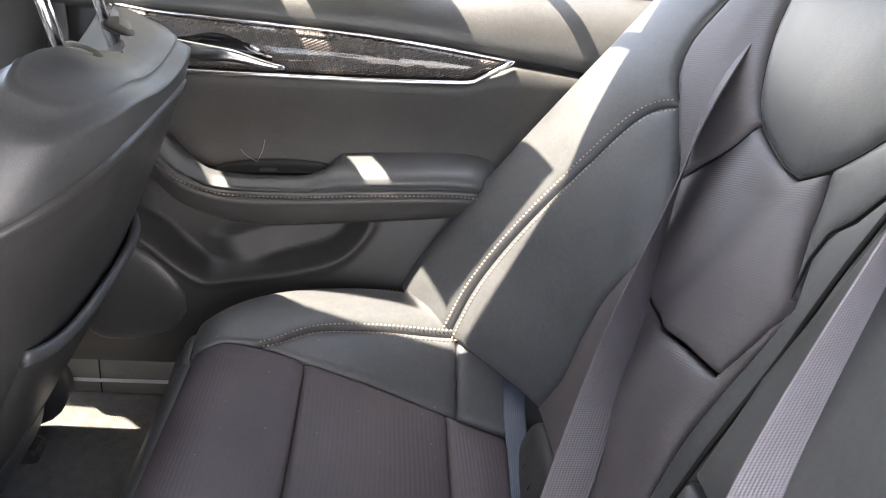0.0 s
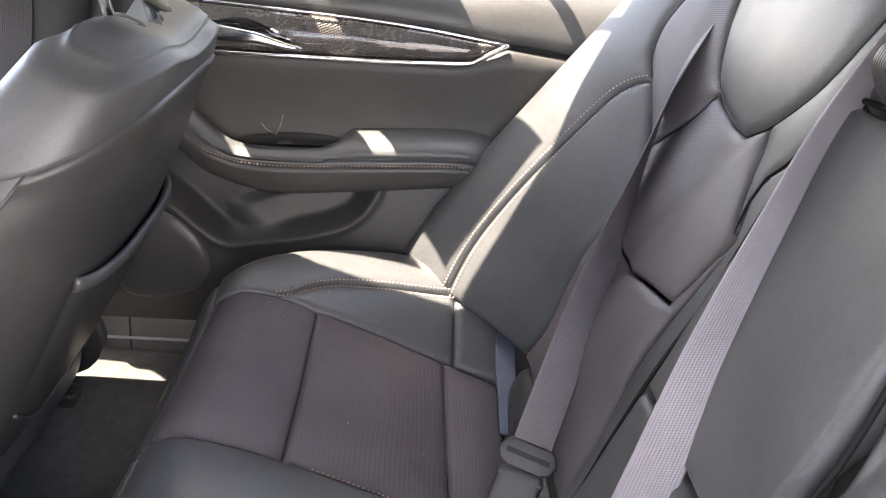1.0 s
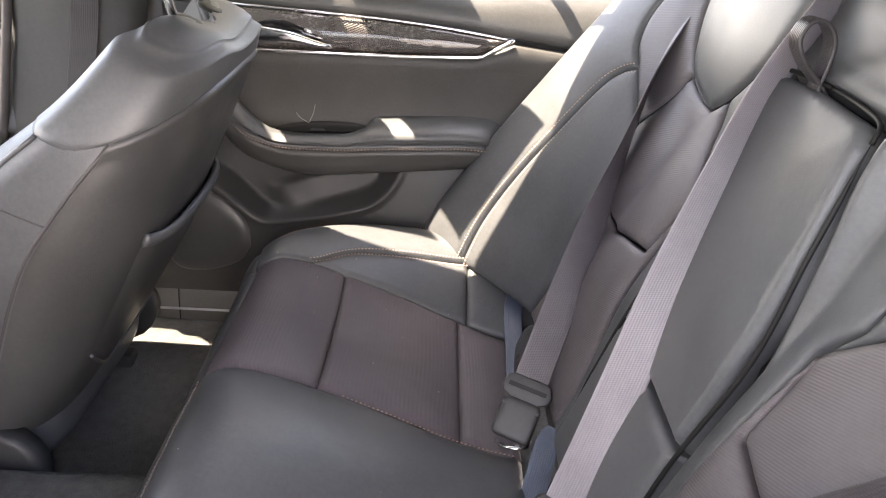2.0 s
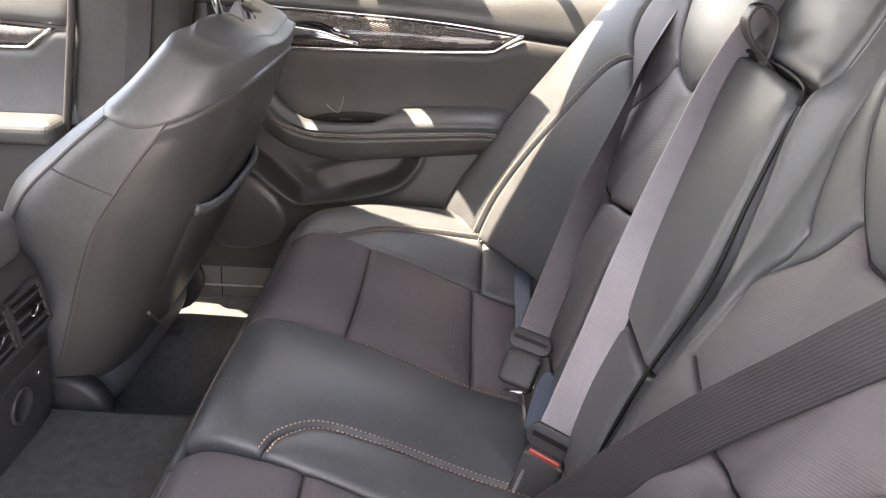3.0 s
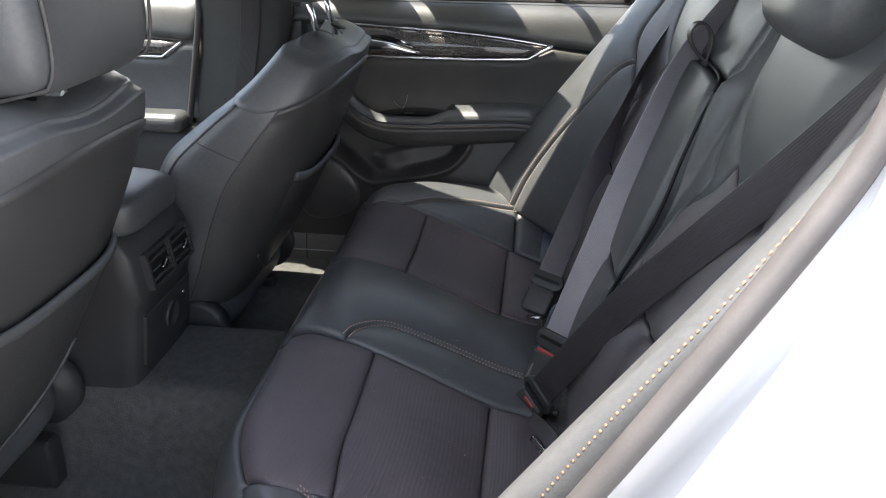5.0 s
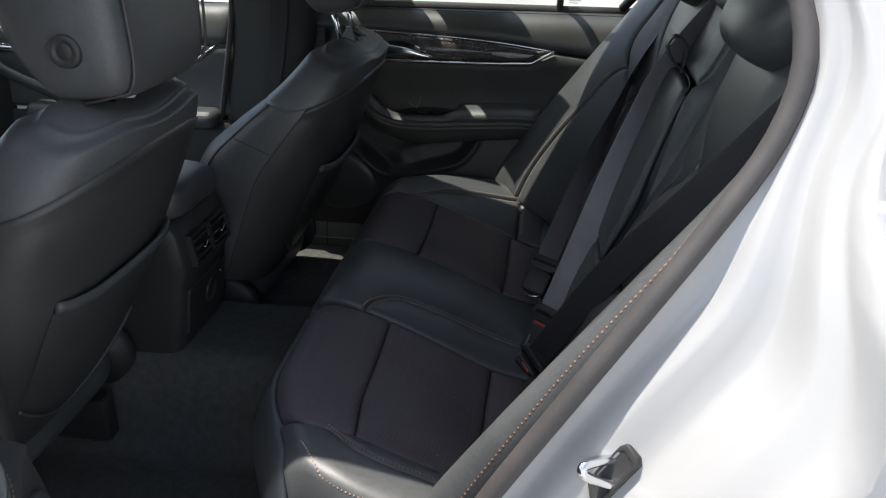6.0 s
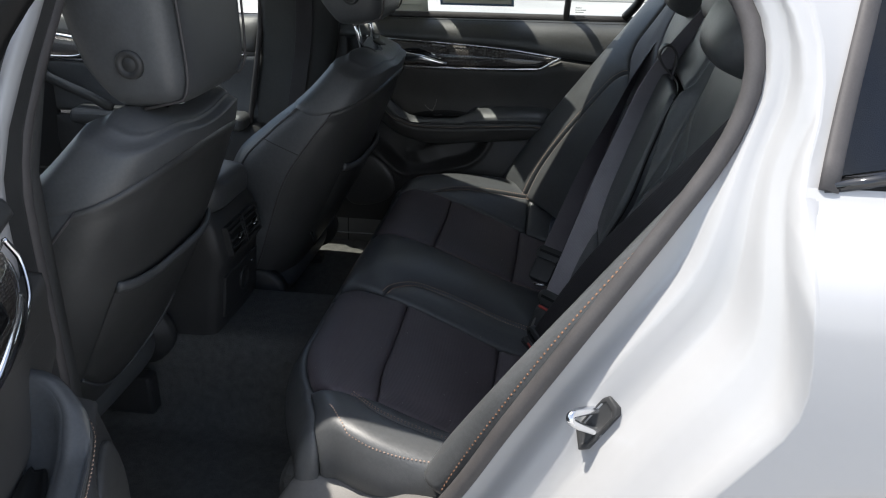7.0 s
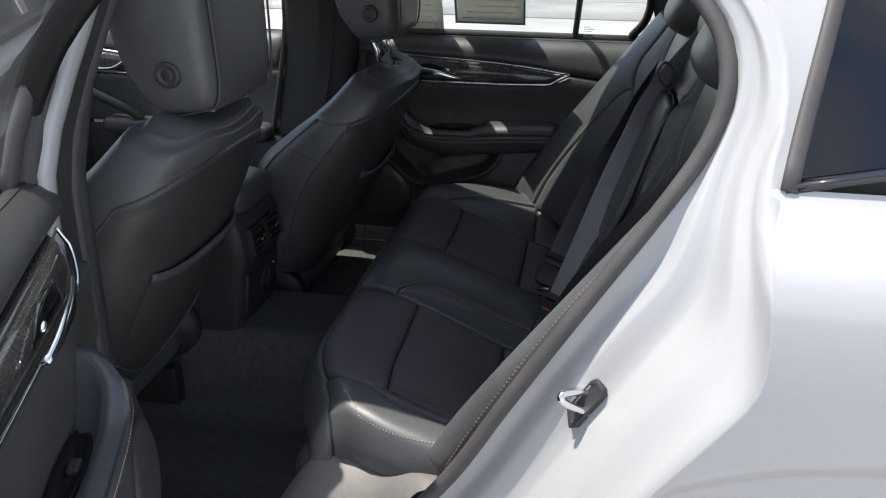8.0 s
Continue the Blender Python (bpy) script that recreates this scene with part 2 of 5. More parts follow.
def grid_bm(rows, wrap=False, caps=False, flip=False):
    """A sheet through rows of points; wrap joins each row's end to its start; caps closes the first and last rows."""
    bm = bmesh.new()
    vs = [[bm.verts.new(p) for p in row] for row in rows]
    for a, b in zip(vs, vs[1:]):
        n = len(a)
        for k in range(n if wrap else n - 1):
            q = (a[k], a[(k + 1) % n], b[(k + 1) % n], b[k])
            try:
                bm.faces.new(q[::-1] if flip else q)
            except ValueError:
                pass
    if caps:
        bm.faces.new(vs[0] if flip else vs[0][::-1])
        bm.faces.new(vs[-1][::-1] if flip else vs[-1])
    return bm


def solid_sheet(rows, depth, way):
    """A sheet with thickness: the rows, and a copy pushed along way by depth, joined at the rim."""
    way = Vector(way).normalized() * depth
    bm = grid_bm(rows)
    geom = bmesh.ops.extrude_face_region(bm, geom=bm.faces[:])
    bmesh.ops.translate(bm, vec=way, verts=[v for v in geom["geom"] if isinstance(v, bmesh.types.BMVert)])
    bmesh.ops.recalc_face_normals(bm, faces=bm.faces[:])
    return bm


def frames_along(points, up):
    pts = [Vector(p) for p in points]
    out = []
    for i, p in enumerate(pts):
        way = (pts[min(i + 1, len(pts) - 1)] - pts[max(i - 1, 0)]).normalized()
        ref = Vector(up[i]) if isinstance(up, list) else Vector(up)
        side = way.cross(ref)
        side = side.normalized() if side.length > 1e-6 else way.orthogonal().normalized()
        out.append((p, way, side, side.cross(way).normalized()))
    return out


def sweep(points, profile, up=(0, 0, 1), caps=True, size=None):
    """Carries a closed outline of (side, up) along a line."""
    rows = []
    fr = frames_along(points, up)
    for i, (p, way, side, top) in enumerate(fr):
        k = size(i / (len(fr) - 1)) if size else 1.0
        rows.append([p + side * (a * k) + top * (b * k) for a, b in profile])
    return grid_bm(rows, wrap=True, caps=caps)


def ring(rx, ry=None, n=10, power=1.0):
    ry = ry or rx
    out = []
    for k in range(n):
        c, s = math.cos(2 * math.pi * k / n), math.sin(2 * math.pi * k / n)
        out.append((rx * math.copysign(abs(c) ** power, c), ry * math.copysign(abs(s) ** power, s)))
    return out


def box_bm(x0, x1, y0, y1, z0, z1, m=None):
    bm = bmesh.new()
    bmesh.ops.create_cube(bm, size=1.0)
    for v in bm.verts:
        v.co = Vector((x0 + (v.co.x + 0.5) * (x1 - x0), y0 + (v.co.y + 0.5) * (y1 - y0), z0 + (v.co.z + 0.5) * (z1 - z0)))
    if m is not None:
        bm.transform(m)
    return bm


def pillow_bm(sx, sy, sz, power=0.45, n=28, m=None, shape=None):
    """A rounded block (superellipsoid) with half sizes sx, sy, sz."""
    rows = []
    for i in range(n + 1):
        a = -math.pi / 2 + math.pi * i / n
        ca, sa = abs(math.cos(a)) ** power, math.copysign(abs(math.sin(a)) ** power, math.sin(a))
        row = []
        for k in range(2 * n):
            b = math.pi * k / n
            cb, sb = math.cos(b), math.sin(b)
            p = Vector((sx * ca * math.copysign(abs(cb) ** power, cb), sy * ca * math.copysign(abs(sb) ** power, sb), sz * sa))
            row.append(shape(p) if shape else p)
        rows.append(row)
    bm = grid_bm(rows, wrap=True)
    bmesh.ops.remove_doubles(bm, verts=bm.verts[:], dist=1e-5)
    if m is not None:
        bm.transform(m)
    bmesh.ops.recalc_face_normals(bm, faces=bm.faces[:])
    return bm


def lay(where, u, v, lift=0.0):
    """A place on a surface where(u, v), lifted along its normal."""
    p, e = where(u, v), 0.0015
    n = (where(u + e, v) - where(u - e, v)).cross(where(u, v + e) - where(u, v - e)).normalized()
    return p + n * lift


def panel_bm(outline, where, puff=0.008, edge=0.02, res=0.009, sink=0.005, skirt=0.02, shape=None, crown=0.0, broad=0.10):
    """A padded panel: its outline lies in the (u, v) of a surface; it swells from a sunk rim, and has a skirt below the rim."""
    ring_pts = []
    for a, b in zip(outline, [*outline[1:], outline[0]]):
        a, b = Vector(a[:2]), Vector(b[:2])
        n = max(1, round((b - a).length / res))
        ring_pts += [a.lerp(b, k / n) for k in range(n)]
    rim = np.array([tuple(p) for p in ring_pts])
    nxt = np.roll(rim, -1, axis=0)

    def rim_distance(q):
        d = nxt - rim
        t = np.clip(((q[:, None, :] - rim) * d).sum(2) / np.maximum((d * d).sum(1), 1e-12), 0, 1)
        return np.sqrt((((rim + t[..., None] * d) - q[:, None, :]) ** 2).sum(2).min(1))

    lo, hi = rim.min(0), rim.max(0)
    inner = []
    for j, v in enumerate(np.arange(lo[1], hi[1], res * 0.87)):
        for u in np.arange(lo[0] + (j % 2) * res / 2, hi[0], res):
            inner.append((u, v))
    inner = np.array(inner)
    crossing = np.zeros(len(inner), bool)
    for (x1, y1), (x2, y2) in zip(rim, nxt):
        hits = ((y1 > inner[:, 1]) != (y2 > inner[:, 1]))
        with np.errstate(divide="ignore", invalid="ignore"):
            crossing ^= hits & (inner[:, 0] < (x2 - x1) * (inner[:, 1] - y1) / (y2 - y1) + x1)
    inner = inner[crossing]
    inner = inner[rim_distance(inner) > 0.45 * res] if len(inner) else inner
    n_rim = len(rim)
    tangent = np.roll(rim, -1, axis=0) - np.roll(rim, 1, axis=0)
    tangent /= np.maximum(np.linalg.norm(tangent, axis=1), 1e-9)[:, None]
    area = (rim[:, 0] * nxt[:, 1] - nxt[:, 0] * rim[:, 1]).sum()
    inward = np.stack([-tangent[:, 1], tangent[:, 0]], 1) * (1 if area > 0 else -1)
    rings = []
    for share in (0.12, 0.35, 0.8):
        q = rim + inward * (edge * share)
        rings.append(q[rim_distance(q) > 0.93 * edge * share])
    inner = inner[rim_distance(inner) > edge * 0.8 + 0.3 * res] if len(inner) else inner.reshape(0, 2)
    inner = np.concatenate([*rings, inner])
    pts = [Vector(p) for p in rim] + [Vector(p) for p in inner]
    verts, _, tris, *_ = mathutils.geometry.delaunay_2d_cdt(pts, [(k, (k + 1) % n_rim) for k in range(n_rim)], [], 1, 1e-6)
    flat = np.array([tuple(v) for v in verts])
    dist = rim_distance(flat)
    bm = bmesh.new()
    made = []
    for (u, v), d in zip(flat, dist):
        t = min(1.0, d / edge)
        h = -sink + (puff + sink) * math.sqrt(max(0.0, 1 - (1 - t) ** 2))
        h += crown * (1 - (1 - min(1.0, d / broad)) ** 2)
        if shape:
            h += shape(u, v)
        made.append(bm.verts.new(lay(where, u, v, h)))
    for tri in tris:
        bm.faces.new([made[k] for k in tri])
    rim_edges = [e for e in bm.edges if len(e.link_faces) == 1]
    if skirt:
        geom = bmesh.ops.extrude_edge_only(bm, edges=rim_edges)
        low = [g for g in geom["geom"] if isinstance(g, bmesh.types.BMVert)]
        bm.normal_update()
        index = {v: i for i, v in enumerate(made)}
        for v in low:
            twin = next(e.other_vert(v) for e in v.link_edges if e.other_vert(v) in index)
            u, w = flat[index[twin]]
            v.co = lay(where, u, w, -sink - skirt)
    bmesh.ops.recalc_face_normals(bm, faces=bm.faces[:])
    return bm


def panel(name, outline, where, mat, parent, label="", **more):
    return part(name, panel_bm(outline, where, **more), mat, parent, label)


def bend(points, n=6):
    """A rounded line in (u, v)."""
    return [(p.x, p.y) for p in curve_points([(a, b, 0) for a, b in points], n)]


def resample_line(points, n):
    """A line in (u, v) at even steps."""
    return [(p[0], p[1]) for p in resample([Vector((a, b, 0)) for a, b in points], n)]


def stitch_bm(line, where, lift=0.004, length=0.0038, gap=0.0022, width=0.0010):
    """A row of thread stitches laid along a line in (u, v)."""
    bm = bmesh.new()
    pts = [lay(where, u, v, lift) for u, v in line]
    tops = [(lay(where, u, v, lift + 0.01) - p).normalized() for (u, v), p in zip(line, pts)]
    run = [0.0]
    for a, b in zip(pts, pts[1:]):
        run.append(run[-1] + (b - a).length)

    def at(d):
        j = 0
        while j < len(run) - 2 and run[j + 1] < d:
            j += 1
        t = (d - run[j]) / max(1e-9, run[j + 1] - run[j])
        return pts[j].lerp(pts[j + 1], t), tops[j]
    d = 0.002
    while d + length < run[-1]:
        (a, n), (b, _) = at(d), at(d + length)
        side = (b - a).cross(n).normalized() * width * random.uniform(0.85, 1.15)
        mid = (a + b) / 2 + n * width * 1.3
        v = [bm.verts.new(p) for p in (a - n * width, a.lerp(mid, 0.45) + side, mid + n * 0.0002, a.lerp(mid, 0.45) - side,
                                       b.lerp(mid, 0.45) + side, b.lerp(mid, 0.45) - side, b - n * width)]
        for f in ((0, 1, 2), (0, 2, 3), (1, 4, 2), (3, 2, 5), (4, 6, 2), (2, 6, 5)):
            bm.faces.new([v[k] for k in f])
        d += length + gap
    return bm


def stitching(line, where, parent, mat=None, **more):
    return part("stitching", stitch_bm(line, where, **more), mat or THREAD, parent, "pale thread" if mat is PALE_THREAD else "tan contrast thread")


def shift_line(line, d):
    """The line moved sideways by d in (u, v)."""
    out = []
    for i, p in enumerate(line):
        a, b = Vector(line[max(0, i - 1)]), Vector(line[min(len(line) - 1, i + 1)])
        t = (b - a).normalized()
        out.append((p[0] - t.y * d, p[1] + t.x * d))
    return out


def ribbon_bm(points, width, thick, across):
    """A flat band along a line; across: the way of its width, one for all or one a point."""
    pts = [Vector(p) for p in points]
    half = [(-1, 0.0), (-0.97, 0.8), (-0.92, 1.0), (-0.5, 1.0), (0.0, 1.0), (0.5, 1.0), (0.92, 1.0), (0.97, 0.8), (1, 0.0)]
    outline = half + [(c, -h) for c, h in half[::-1][1:-1]]
    rows, run = [], []
    for i, p in enumerate(pts):
        way = (pts[min(i + 1, len(pts) - 1)] - pts[max(0, i - 1)]).normalized()
        a = Vector(across[i] if isinstance(across, list) else across)
        a = (a - way * a.dot(way)).normalized()
        n = way.cross(a).normalized()
        run.append(run[-1] + (p - pts[i - 1]).length if i else 0.0)
        rows.append([p + a * (c * width / 2) + n * (h * thick / 2) for c, h in outline])
    bm = grid_bm(rows, wrap=True, caps=True)
    bmesh.ops.recalc_face_normals(bm, faces=bm.faces[:])
    bm.verts.index_update()
    laid = bm.loops.layers.uv.new("weave")
    for f in bm.faces:
        for corner in f.loops:
            i, k = divmod(corner.vert.index, len(outline))
            corner[laid].uv = (outline[k][0] * width / 2, run[i])
    return bm


# ---- the bench's two surfaces ----
CU = [-0.40, -0.30, -0.22, -0.165, -0.12, -0.06, 0.0, 0.10, 0.20, 0.30, 0.37]
CX = [-0.150, -0.172, -0.175, -0.150, -0.112, -0.058, 0.0, 0.092, 0.187, 0.284, 0.352]
CZ = [0.300, 0.395, 0.480, 0.540, 0.566, 0.560, 0.543, 0.505, 0.464, 0.441, 0.440]


def seat_place(u, v):
    """u runs from the front edge's foot over the top to the back; v across the car."""
    x, z, a, side = table(CU, CX, u), table(CU, CZ, u), abs(v), math.copysign(1, v)
    outer = table([-0.2, -0.12, -0.05, 0.05, 0.15, 0.30], [0.500, 0.520, 0.572, 0.612, 0.630, 0.640] if v > 0 else [0.575, 0.585, 0.602, 0.620, 0.632, 0.640], x)
    y = a if a < 0.44 else 0.44 + (min(a, 0.60) - 0.44) * (outer - 0.44) / 0.16
    z += smoothstep(0.44, 0.585, a) * (0.012 + 0.072 * smoothstep(-0.12, 0.24, x)) * smoothstep(-0.42, -0.12, u)
    z -= 0.010 * math.exp(-((a - 0.31) / 0.12) ** 2) * smoothstep(-0.16, 0.02, u)
    z += 0.012 * math.exp(-(a / 0.12) ** 2) * smoothstep(-0.2, -0.1, u)
    if a > 0.575:
        w = (a - 0.575) / 0.05
        if w < math.pi / 2:
            y, z = y + 0.022 * math.sin(w), z - 0.05 * (1 - math.cos(w))
        else:
            d = a - 0.575 - 0.05 * math.pi / 2
            y, z = y + 0.022 - 3.2 * d * d, z - 0.05 - 0.9 * d
    if v < 0:
        x += 0.095 * smoothstep(0.34, 0.66, a) * smoothstep(0.12, -0.16, x)
    return Vector((x, y * side, z))


FOOT_X, FOOT_Z, RECLINE = 0.305, 0.50, radians(23)


def back_place(s, v):
    """s runs up the backrest from its foot; v across the car."""
    a, side = abs(v), math.copysign(1, v)
    out = smoothstep(0.42, 0.68, a) * table([-0.1, 0.0, 0.16, 0.35, 0.55, 0.70], [0.19, 0.185, 0.155, 0.11, 0.06, 0.03], s)
    out += smoothstep(0.140, 0.118, a) * table([-0.1, 0.0, 0.15, 0.25, 0.40, 0.51, 0.545, 0.70], [0.0, 0.004, 0.012, 0.016, 0.025, 0.030, 0.014, 0.012], s)
    out += 0.022 * math.exp(-((s - 0.20) / 0.10) ** 2) * smoothstep(0.5, 0.38, a) * smoothstep(0.10, 0.20, a)
    out -= 0.006 * math.exp(-((s - 0.42) / 0.05) ** 2) * smoothstep(0.15, 0.25, a) * smoothstep(0.5, 0.42, a)
    out += 0.012 * smoothstep(0.44, 0.62, s) * smoothstep(0.5, 0.4, a) * smoothstep(0.13, 0.2, a)
    out -= 0.013 * math.exp(-((a - 0.325) / 0.042) ** 2) * smoothstep(-0.02, 0.08, s) * smoothstep(0.45, 0.36, s)
    y = a
    if a > 0.66:
        w = (a - 0.66) / 0.035
        y = 0.66 + 0.02 * math.sin(min(w, math.pi / 2))
        out -= 0.035 * (1 - math.cos(w)) if w < math.pi / 2 else 0.035 + (a - 0.66 - 0.055)
    c, k = math.cos(RECLINE), math.sin(RECLINE)
    return Vector((FOOT_X + s * k - out * c, y * side, FOOT_Z + s * c + out * k))


bench = thing("rear_bench", "black leather rear bench with ribbed inserts and tan stitching", "car seat", at=(0.1, 0, 0.24))
BENCH_SHIFT = Matrix.Translation((-0.1, 0, -0.24))


def build_cushion():
    seat = part("seat_cushion", box_bm(-0.150, 0.34, -0.55, 0.55, 0.24, 0.42), CARPET, bench, "cushion on a dark carpeted base")
    seat.matrix_parent_inverse = BENCH_SHIFT
    soften(seat, 0.03, 3)
    add = panel

    def sew(line, **k):
        stitching(line, seat_place, seat, **k)

    for side in (1, -1):
        wide = lambda v: v + (0.032 * math.exp(-((v - 0.48) / 0.06) ** 2) if side < 0 else 0.0)
        far = lambda pts: [(u, wide(v) * side) for u, v in (pts if side > 0 else pts[::-1])]
        add("front_insert", far([(-0.158, 0.150), (0.0, 0.148), (0.0, 0.468), (-0.110, 0.486), (-0.150, 0.470)]), seat_place, INSERT, seat, puff=0.0035, edge=0.011, crown=0.0067)
        add("rear_insert", far([(0.0, 0.148), (0.20, 0.156), (0.20, 0.464), (0.0, 0.468)]), seat_place, INSERT, seat, puff=0.0035, edge=0.011, crown=0.0067)
        add("rear_strip", far([(0.20, 0.156), (0.285, 0.152), (0.285, 0.452), (0.20, 0.464)]), seat_place, INSERT, seat, puff=0.0035, edge=0.011, crown=0.0090)
        arch = bend([(-0.062, 0.480), (-0.042, 0.491), (-0.020, 0.508), (0.01, 0.522), (0.06, 0.531), (0.14, 0.539), (0.215, 0.547)], 5)
        add("inner_bolster", far([(0.0, 0.468), (0.215, 0.464), *arch[::-1]]), seat_place, LEATHER, seat, puff=0.0035, edge=0.011, crown=0.0045)
        add("outer_bolster", far([(-0.158, 0.474), (-0.110, 0.487), (-0.062, 0.480), *arch[1:], (0.215, 0.76), (-0.10, 0.76), (-0.158, 0.70)]),
            seat_place, LEATHER, seat, puff=0.0035, edge=0.011, crown=0.0045)
        add("bolster_end", far([(0.215, 0.464), (0.315, 0.455), (0.315, 0.72), (0.215, 0.74), (0.215, 0.547)]), seat_place, LEATHER, seat, puff=0.0035, edge=0.011, crown=0.0053)
        add("front_face", far([(-0.38, 0.150), (-0.160, 0.150), (-0.152, 0.470), (-0.160, 0.474), (-0.160, 0.72), (-0.38, 0.70)]), seat_place, LEATHER, seat, puff=0.0035, edge=0.011, crown=0.0037)
        for gap in (0.0055, -0.0055):
            sew([(u, wide(v) * side) for u, v in shift_line(arch, gap)], lift=0.0050)
        low = bend([(-0.120, 0.575), (-0.08, 0.598), (0.0, 0.608), (0.13, 0.600), (0.20, 0.598)], 6)
        sew([(u, v * side) for u, v in low], lift=0.0078)
    swoop = bend([(-0.052, -0.140), (-0.041, -0.110), (-0.006, -0.077), (0.04, -0.066), (0.12, -0.060), (0.20, -0.058), (0.28, -0.062)], 5)
    add("centre_cushion", [(-0.158, -0.128), (-0.052, -0.140), *swoop[1:], (0.285, 0.148), (0.20, 0.150), (0.0, 0.145), (-0.158, 0.148)],
        seat_place, LEATHER, seat, "smooth black leather middle seat", puff=0.0035, edge=0.011, crown=0.0120)
    add("centre_strip", [(-0.052, -0.142), (0.0, -0.146), (0.20, -0.152), (0.285, -0.150), *swoop[::-1][:-1]], seat_place, LEATHER, seat, puff=0.0035, edge=0.011, crown=0.0075)
    add("centre_front_face", [(-0.38, -0.148), (-0.160, -0.148), (-0.160, 0.148), (-0.38, 0.148)], seat_place, LEATHER, seat, puff=0.0035, edge=0.011, crown=0.0045)
    sew(shift_line(swoop, 0.0055), lift=0.0052, mat=SEAM_THREAD, width=0.0011)
    sew(shift_line(swoop, -0.0055), lift=0.0048, mat=SEAM_THREAD, width=0.0011)
    sew([(0.03 + 0.245 * k / 20, 0.142 + 0.004 * k / 20) for k in range(21)], lift=0.0052, mat=SEAM_THREAD)
    sew([(-0.150, v / 100) for v in range(-11, 14)], lift=0.0065, mat=PALE_THREAD)
    return seat


def build_backrest():
    core = [[back_place(s, y / 20) + Vector((0.035, 0, -0.015)) for y in range(-12, 13)] for s in (-0.06, 0.0, 0.2, 0.4, 0.68)]
    back = part("backrest", grid_bm(core, flip=True), SOFT_PLASTIC, bench, "backrest with folded-up middle armrest")
    back.matrix_parent_inverse = BENCH_SHIFT

    def add(*a, **k):
        return panel(*a, **{"res": 0.0075, **k})

    def sew(line, **k):
        stitching(line, back_place, back, **k)

    def fit(name, bm, mat, label="", parent=None):
        return part(name, bm, mat, parent or back, label)

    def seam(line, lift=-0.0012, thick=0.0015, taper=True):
        """The cord that closes the crease between two panels, near-black to paint its shade."""
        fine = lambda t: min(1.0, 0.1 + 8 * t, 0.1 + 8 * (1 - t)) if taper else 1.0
        fit("seam", sweep([lay(back_place, u, v, lift) for u, v in line], ring(thick, n=6), (0, 1, 0), size=fine), RECESS, "seam cord painted near-black for crease shade")

    for side in (1, -1):
        far = lambda pts: [(u, v * side) for u, v in (pts if side > 0 else pts[::-1])]
        arc = bend([(-0.02, 0.572), (0.07, 0.581), (0.17, 0.580), (0.28, 0.570), (0.36, 0.558), (0.395, 0.542), (0.412, 0.522)], 5)
        edge_low = bend([(0.0, 0.448), (0.06, 0.438), (0.12, 0.446), (0.18, 0.441), (0.25, 0.422), (0.342, 0.466), (0.412, 0.522)], 4)
        add("inner_bolster", far([*edge_low[::-1], *arc[:-1]]), back_place, LEATHER, back, puff=0.0035, edge=0.011, crown=0.0060)
        up = bend([(0.412, 0.522), (0.442, 0.550), (0.485, 0.565), (0.535, 0.562), (0.60, 0.555)], 4)
        add("outer_bolster", far([*arc[:-1], *up, (0.62, 0.72), (-0.04, 0.80)]), back_place, LEATHER, back, puff=0.0035, edge=0.011, crown=0.0045)
        head = bend([(0.429, 0.288), (0.430, 0.330), (0.450, 0.402), (0.484, 0.440), (0.565, 0.478), (0.66, 0.474)], 4)
        head_in = bend([(0.66, 0.156), (0.58, 0.172), (0.51, 0.197), (0.456, 0.246), (0.429, 0.288)], 4)
        add("head_panel", far([*head, *head_in[:-1]]), back_place, LEATHER, back, puff=0.0035, edge=0.011, crown=0.0060)
        add("shoulder_wing", far([(0.346, 0.466), (0.412, 0.525), *up[1:], (0.66, 0.545), *head[::-1][:-8], (0.446, 0.407)]),
            back_place, INSERT_BACK, back, puff=0.0035, edge=0.011, crown=0.0060)
        add("inner_wing", far([(0.352, 0.178), (0.403, 0.222), (0.452, 0.250), *head_in[::-1][4:], (0.66, 0.147), (0.50, 0.149), (0.434, 0.180), (0.412, 0.198), (0.385, 0.196)]), back_place, LEATHER, back, puff=0.0018, edge=0.010, sink=0.003, crown=0.003)
        add("lumbar_insert", far([(0.260, 0.182), (0.247, 0.250), (0.231, 0.305), (0.233, 0.345), (0.254, 0.418), (0.300, 0.443), (0.342, 0.463), (0.443, 0.405), (0.427, 0.330),
                                  (0.426, 0.288), (0.449, 0.252), (0.400, 0.224), (0.350, 0.176)]), back_place, INSERT_BACK, back, puff=0.0032, edge=0.012, sink=0.003, crown=0.0075)
        add("lower_panel", far([(0.0, 0.152), (0.0, 0.444), (0.06, 0.434), (0.12, 0.442), (0.18, 0.439), (0.251, 0.419), (0.230, 0.345), (0.227, 0.303), (0.243, 0.248), (0.256, 0.178), (0.345, 0.170), (0.256, 0.164)]),
            back_place, INSERT_BACK, back, puff=0.0030, edge=0.012, sink=0.003, crown=0.0050)
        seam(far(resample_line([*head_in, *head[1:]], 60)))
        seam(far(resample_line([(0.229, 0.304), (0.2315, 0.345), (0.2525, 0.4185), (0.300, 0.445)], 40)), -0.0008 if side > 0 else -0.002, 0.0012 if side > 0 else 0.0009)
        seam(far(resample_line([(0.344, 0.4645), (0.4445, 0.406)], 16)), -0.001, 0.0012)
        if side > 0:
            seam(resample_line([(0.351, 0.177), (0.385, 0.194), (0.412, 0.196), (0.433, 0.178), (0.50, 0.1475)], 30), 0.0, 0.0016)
        sew([(u, v * side) for u, v in shift_line(arc, 0.0065)], lift=0.0052)
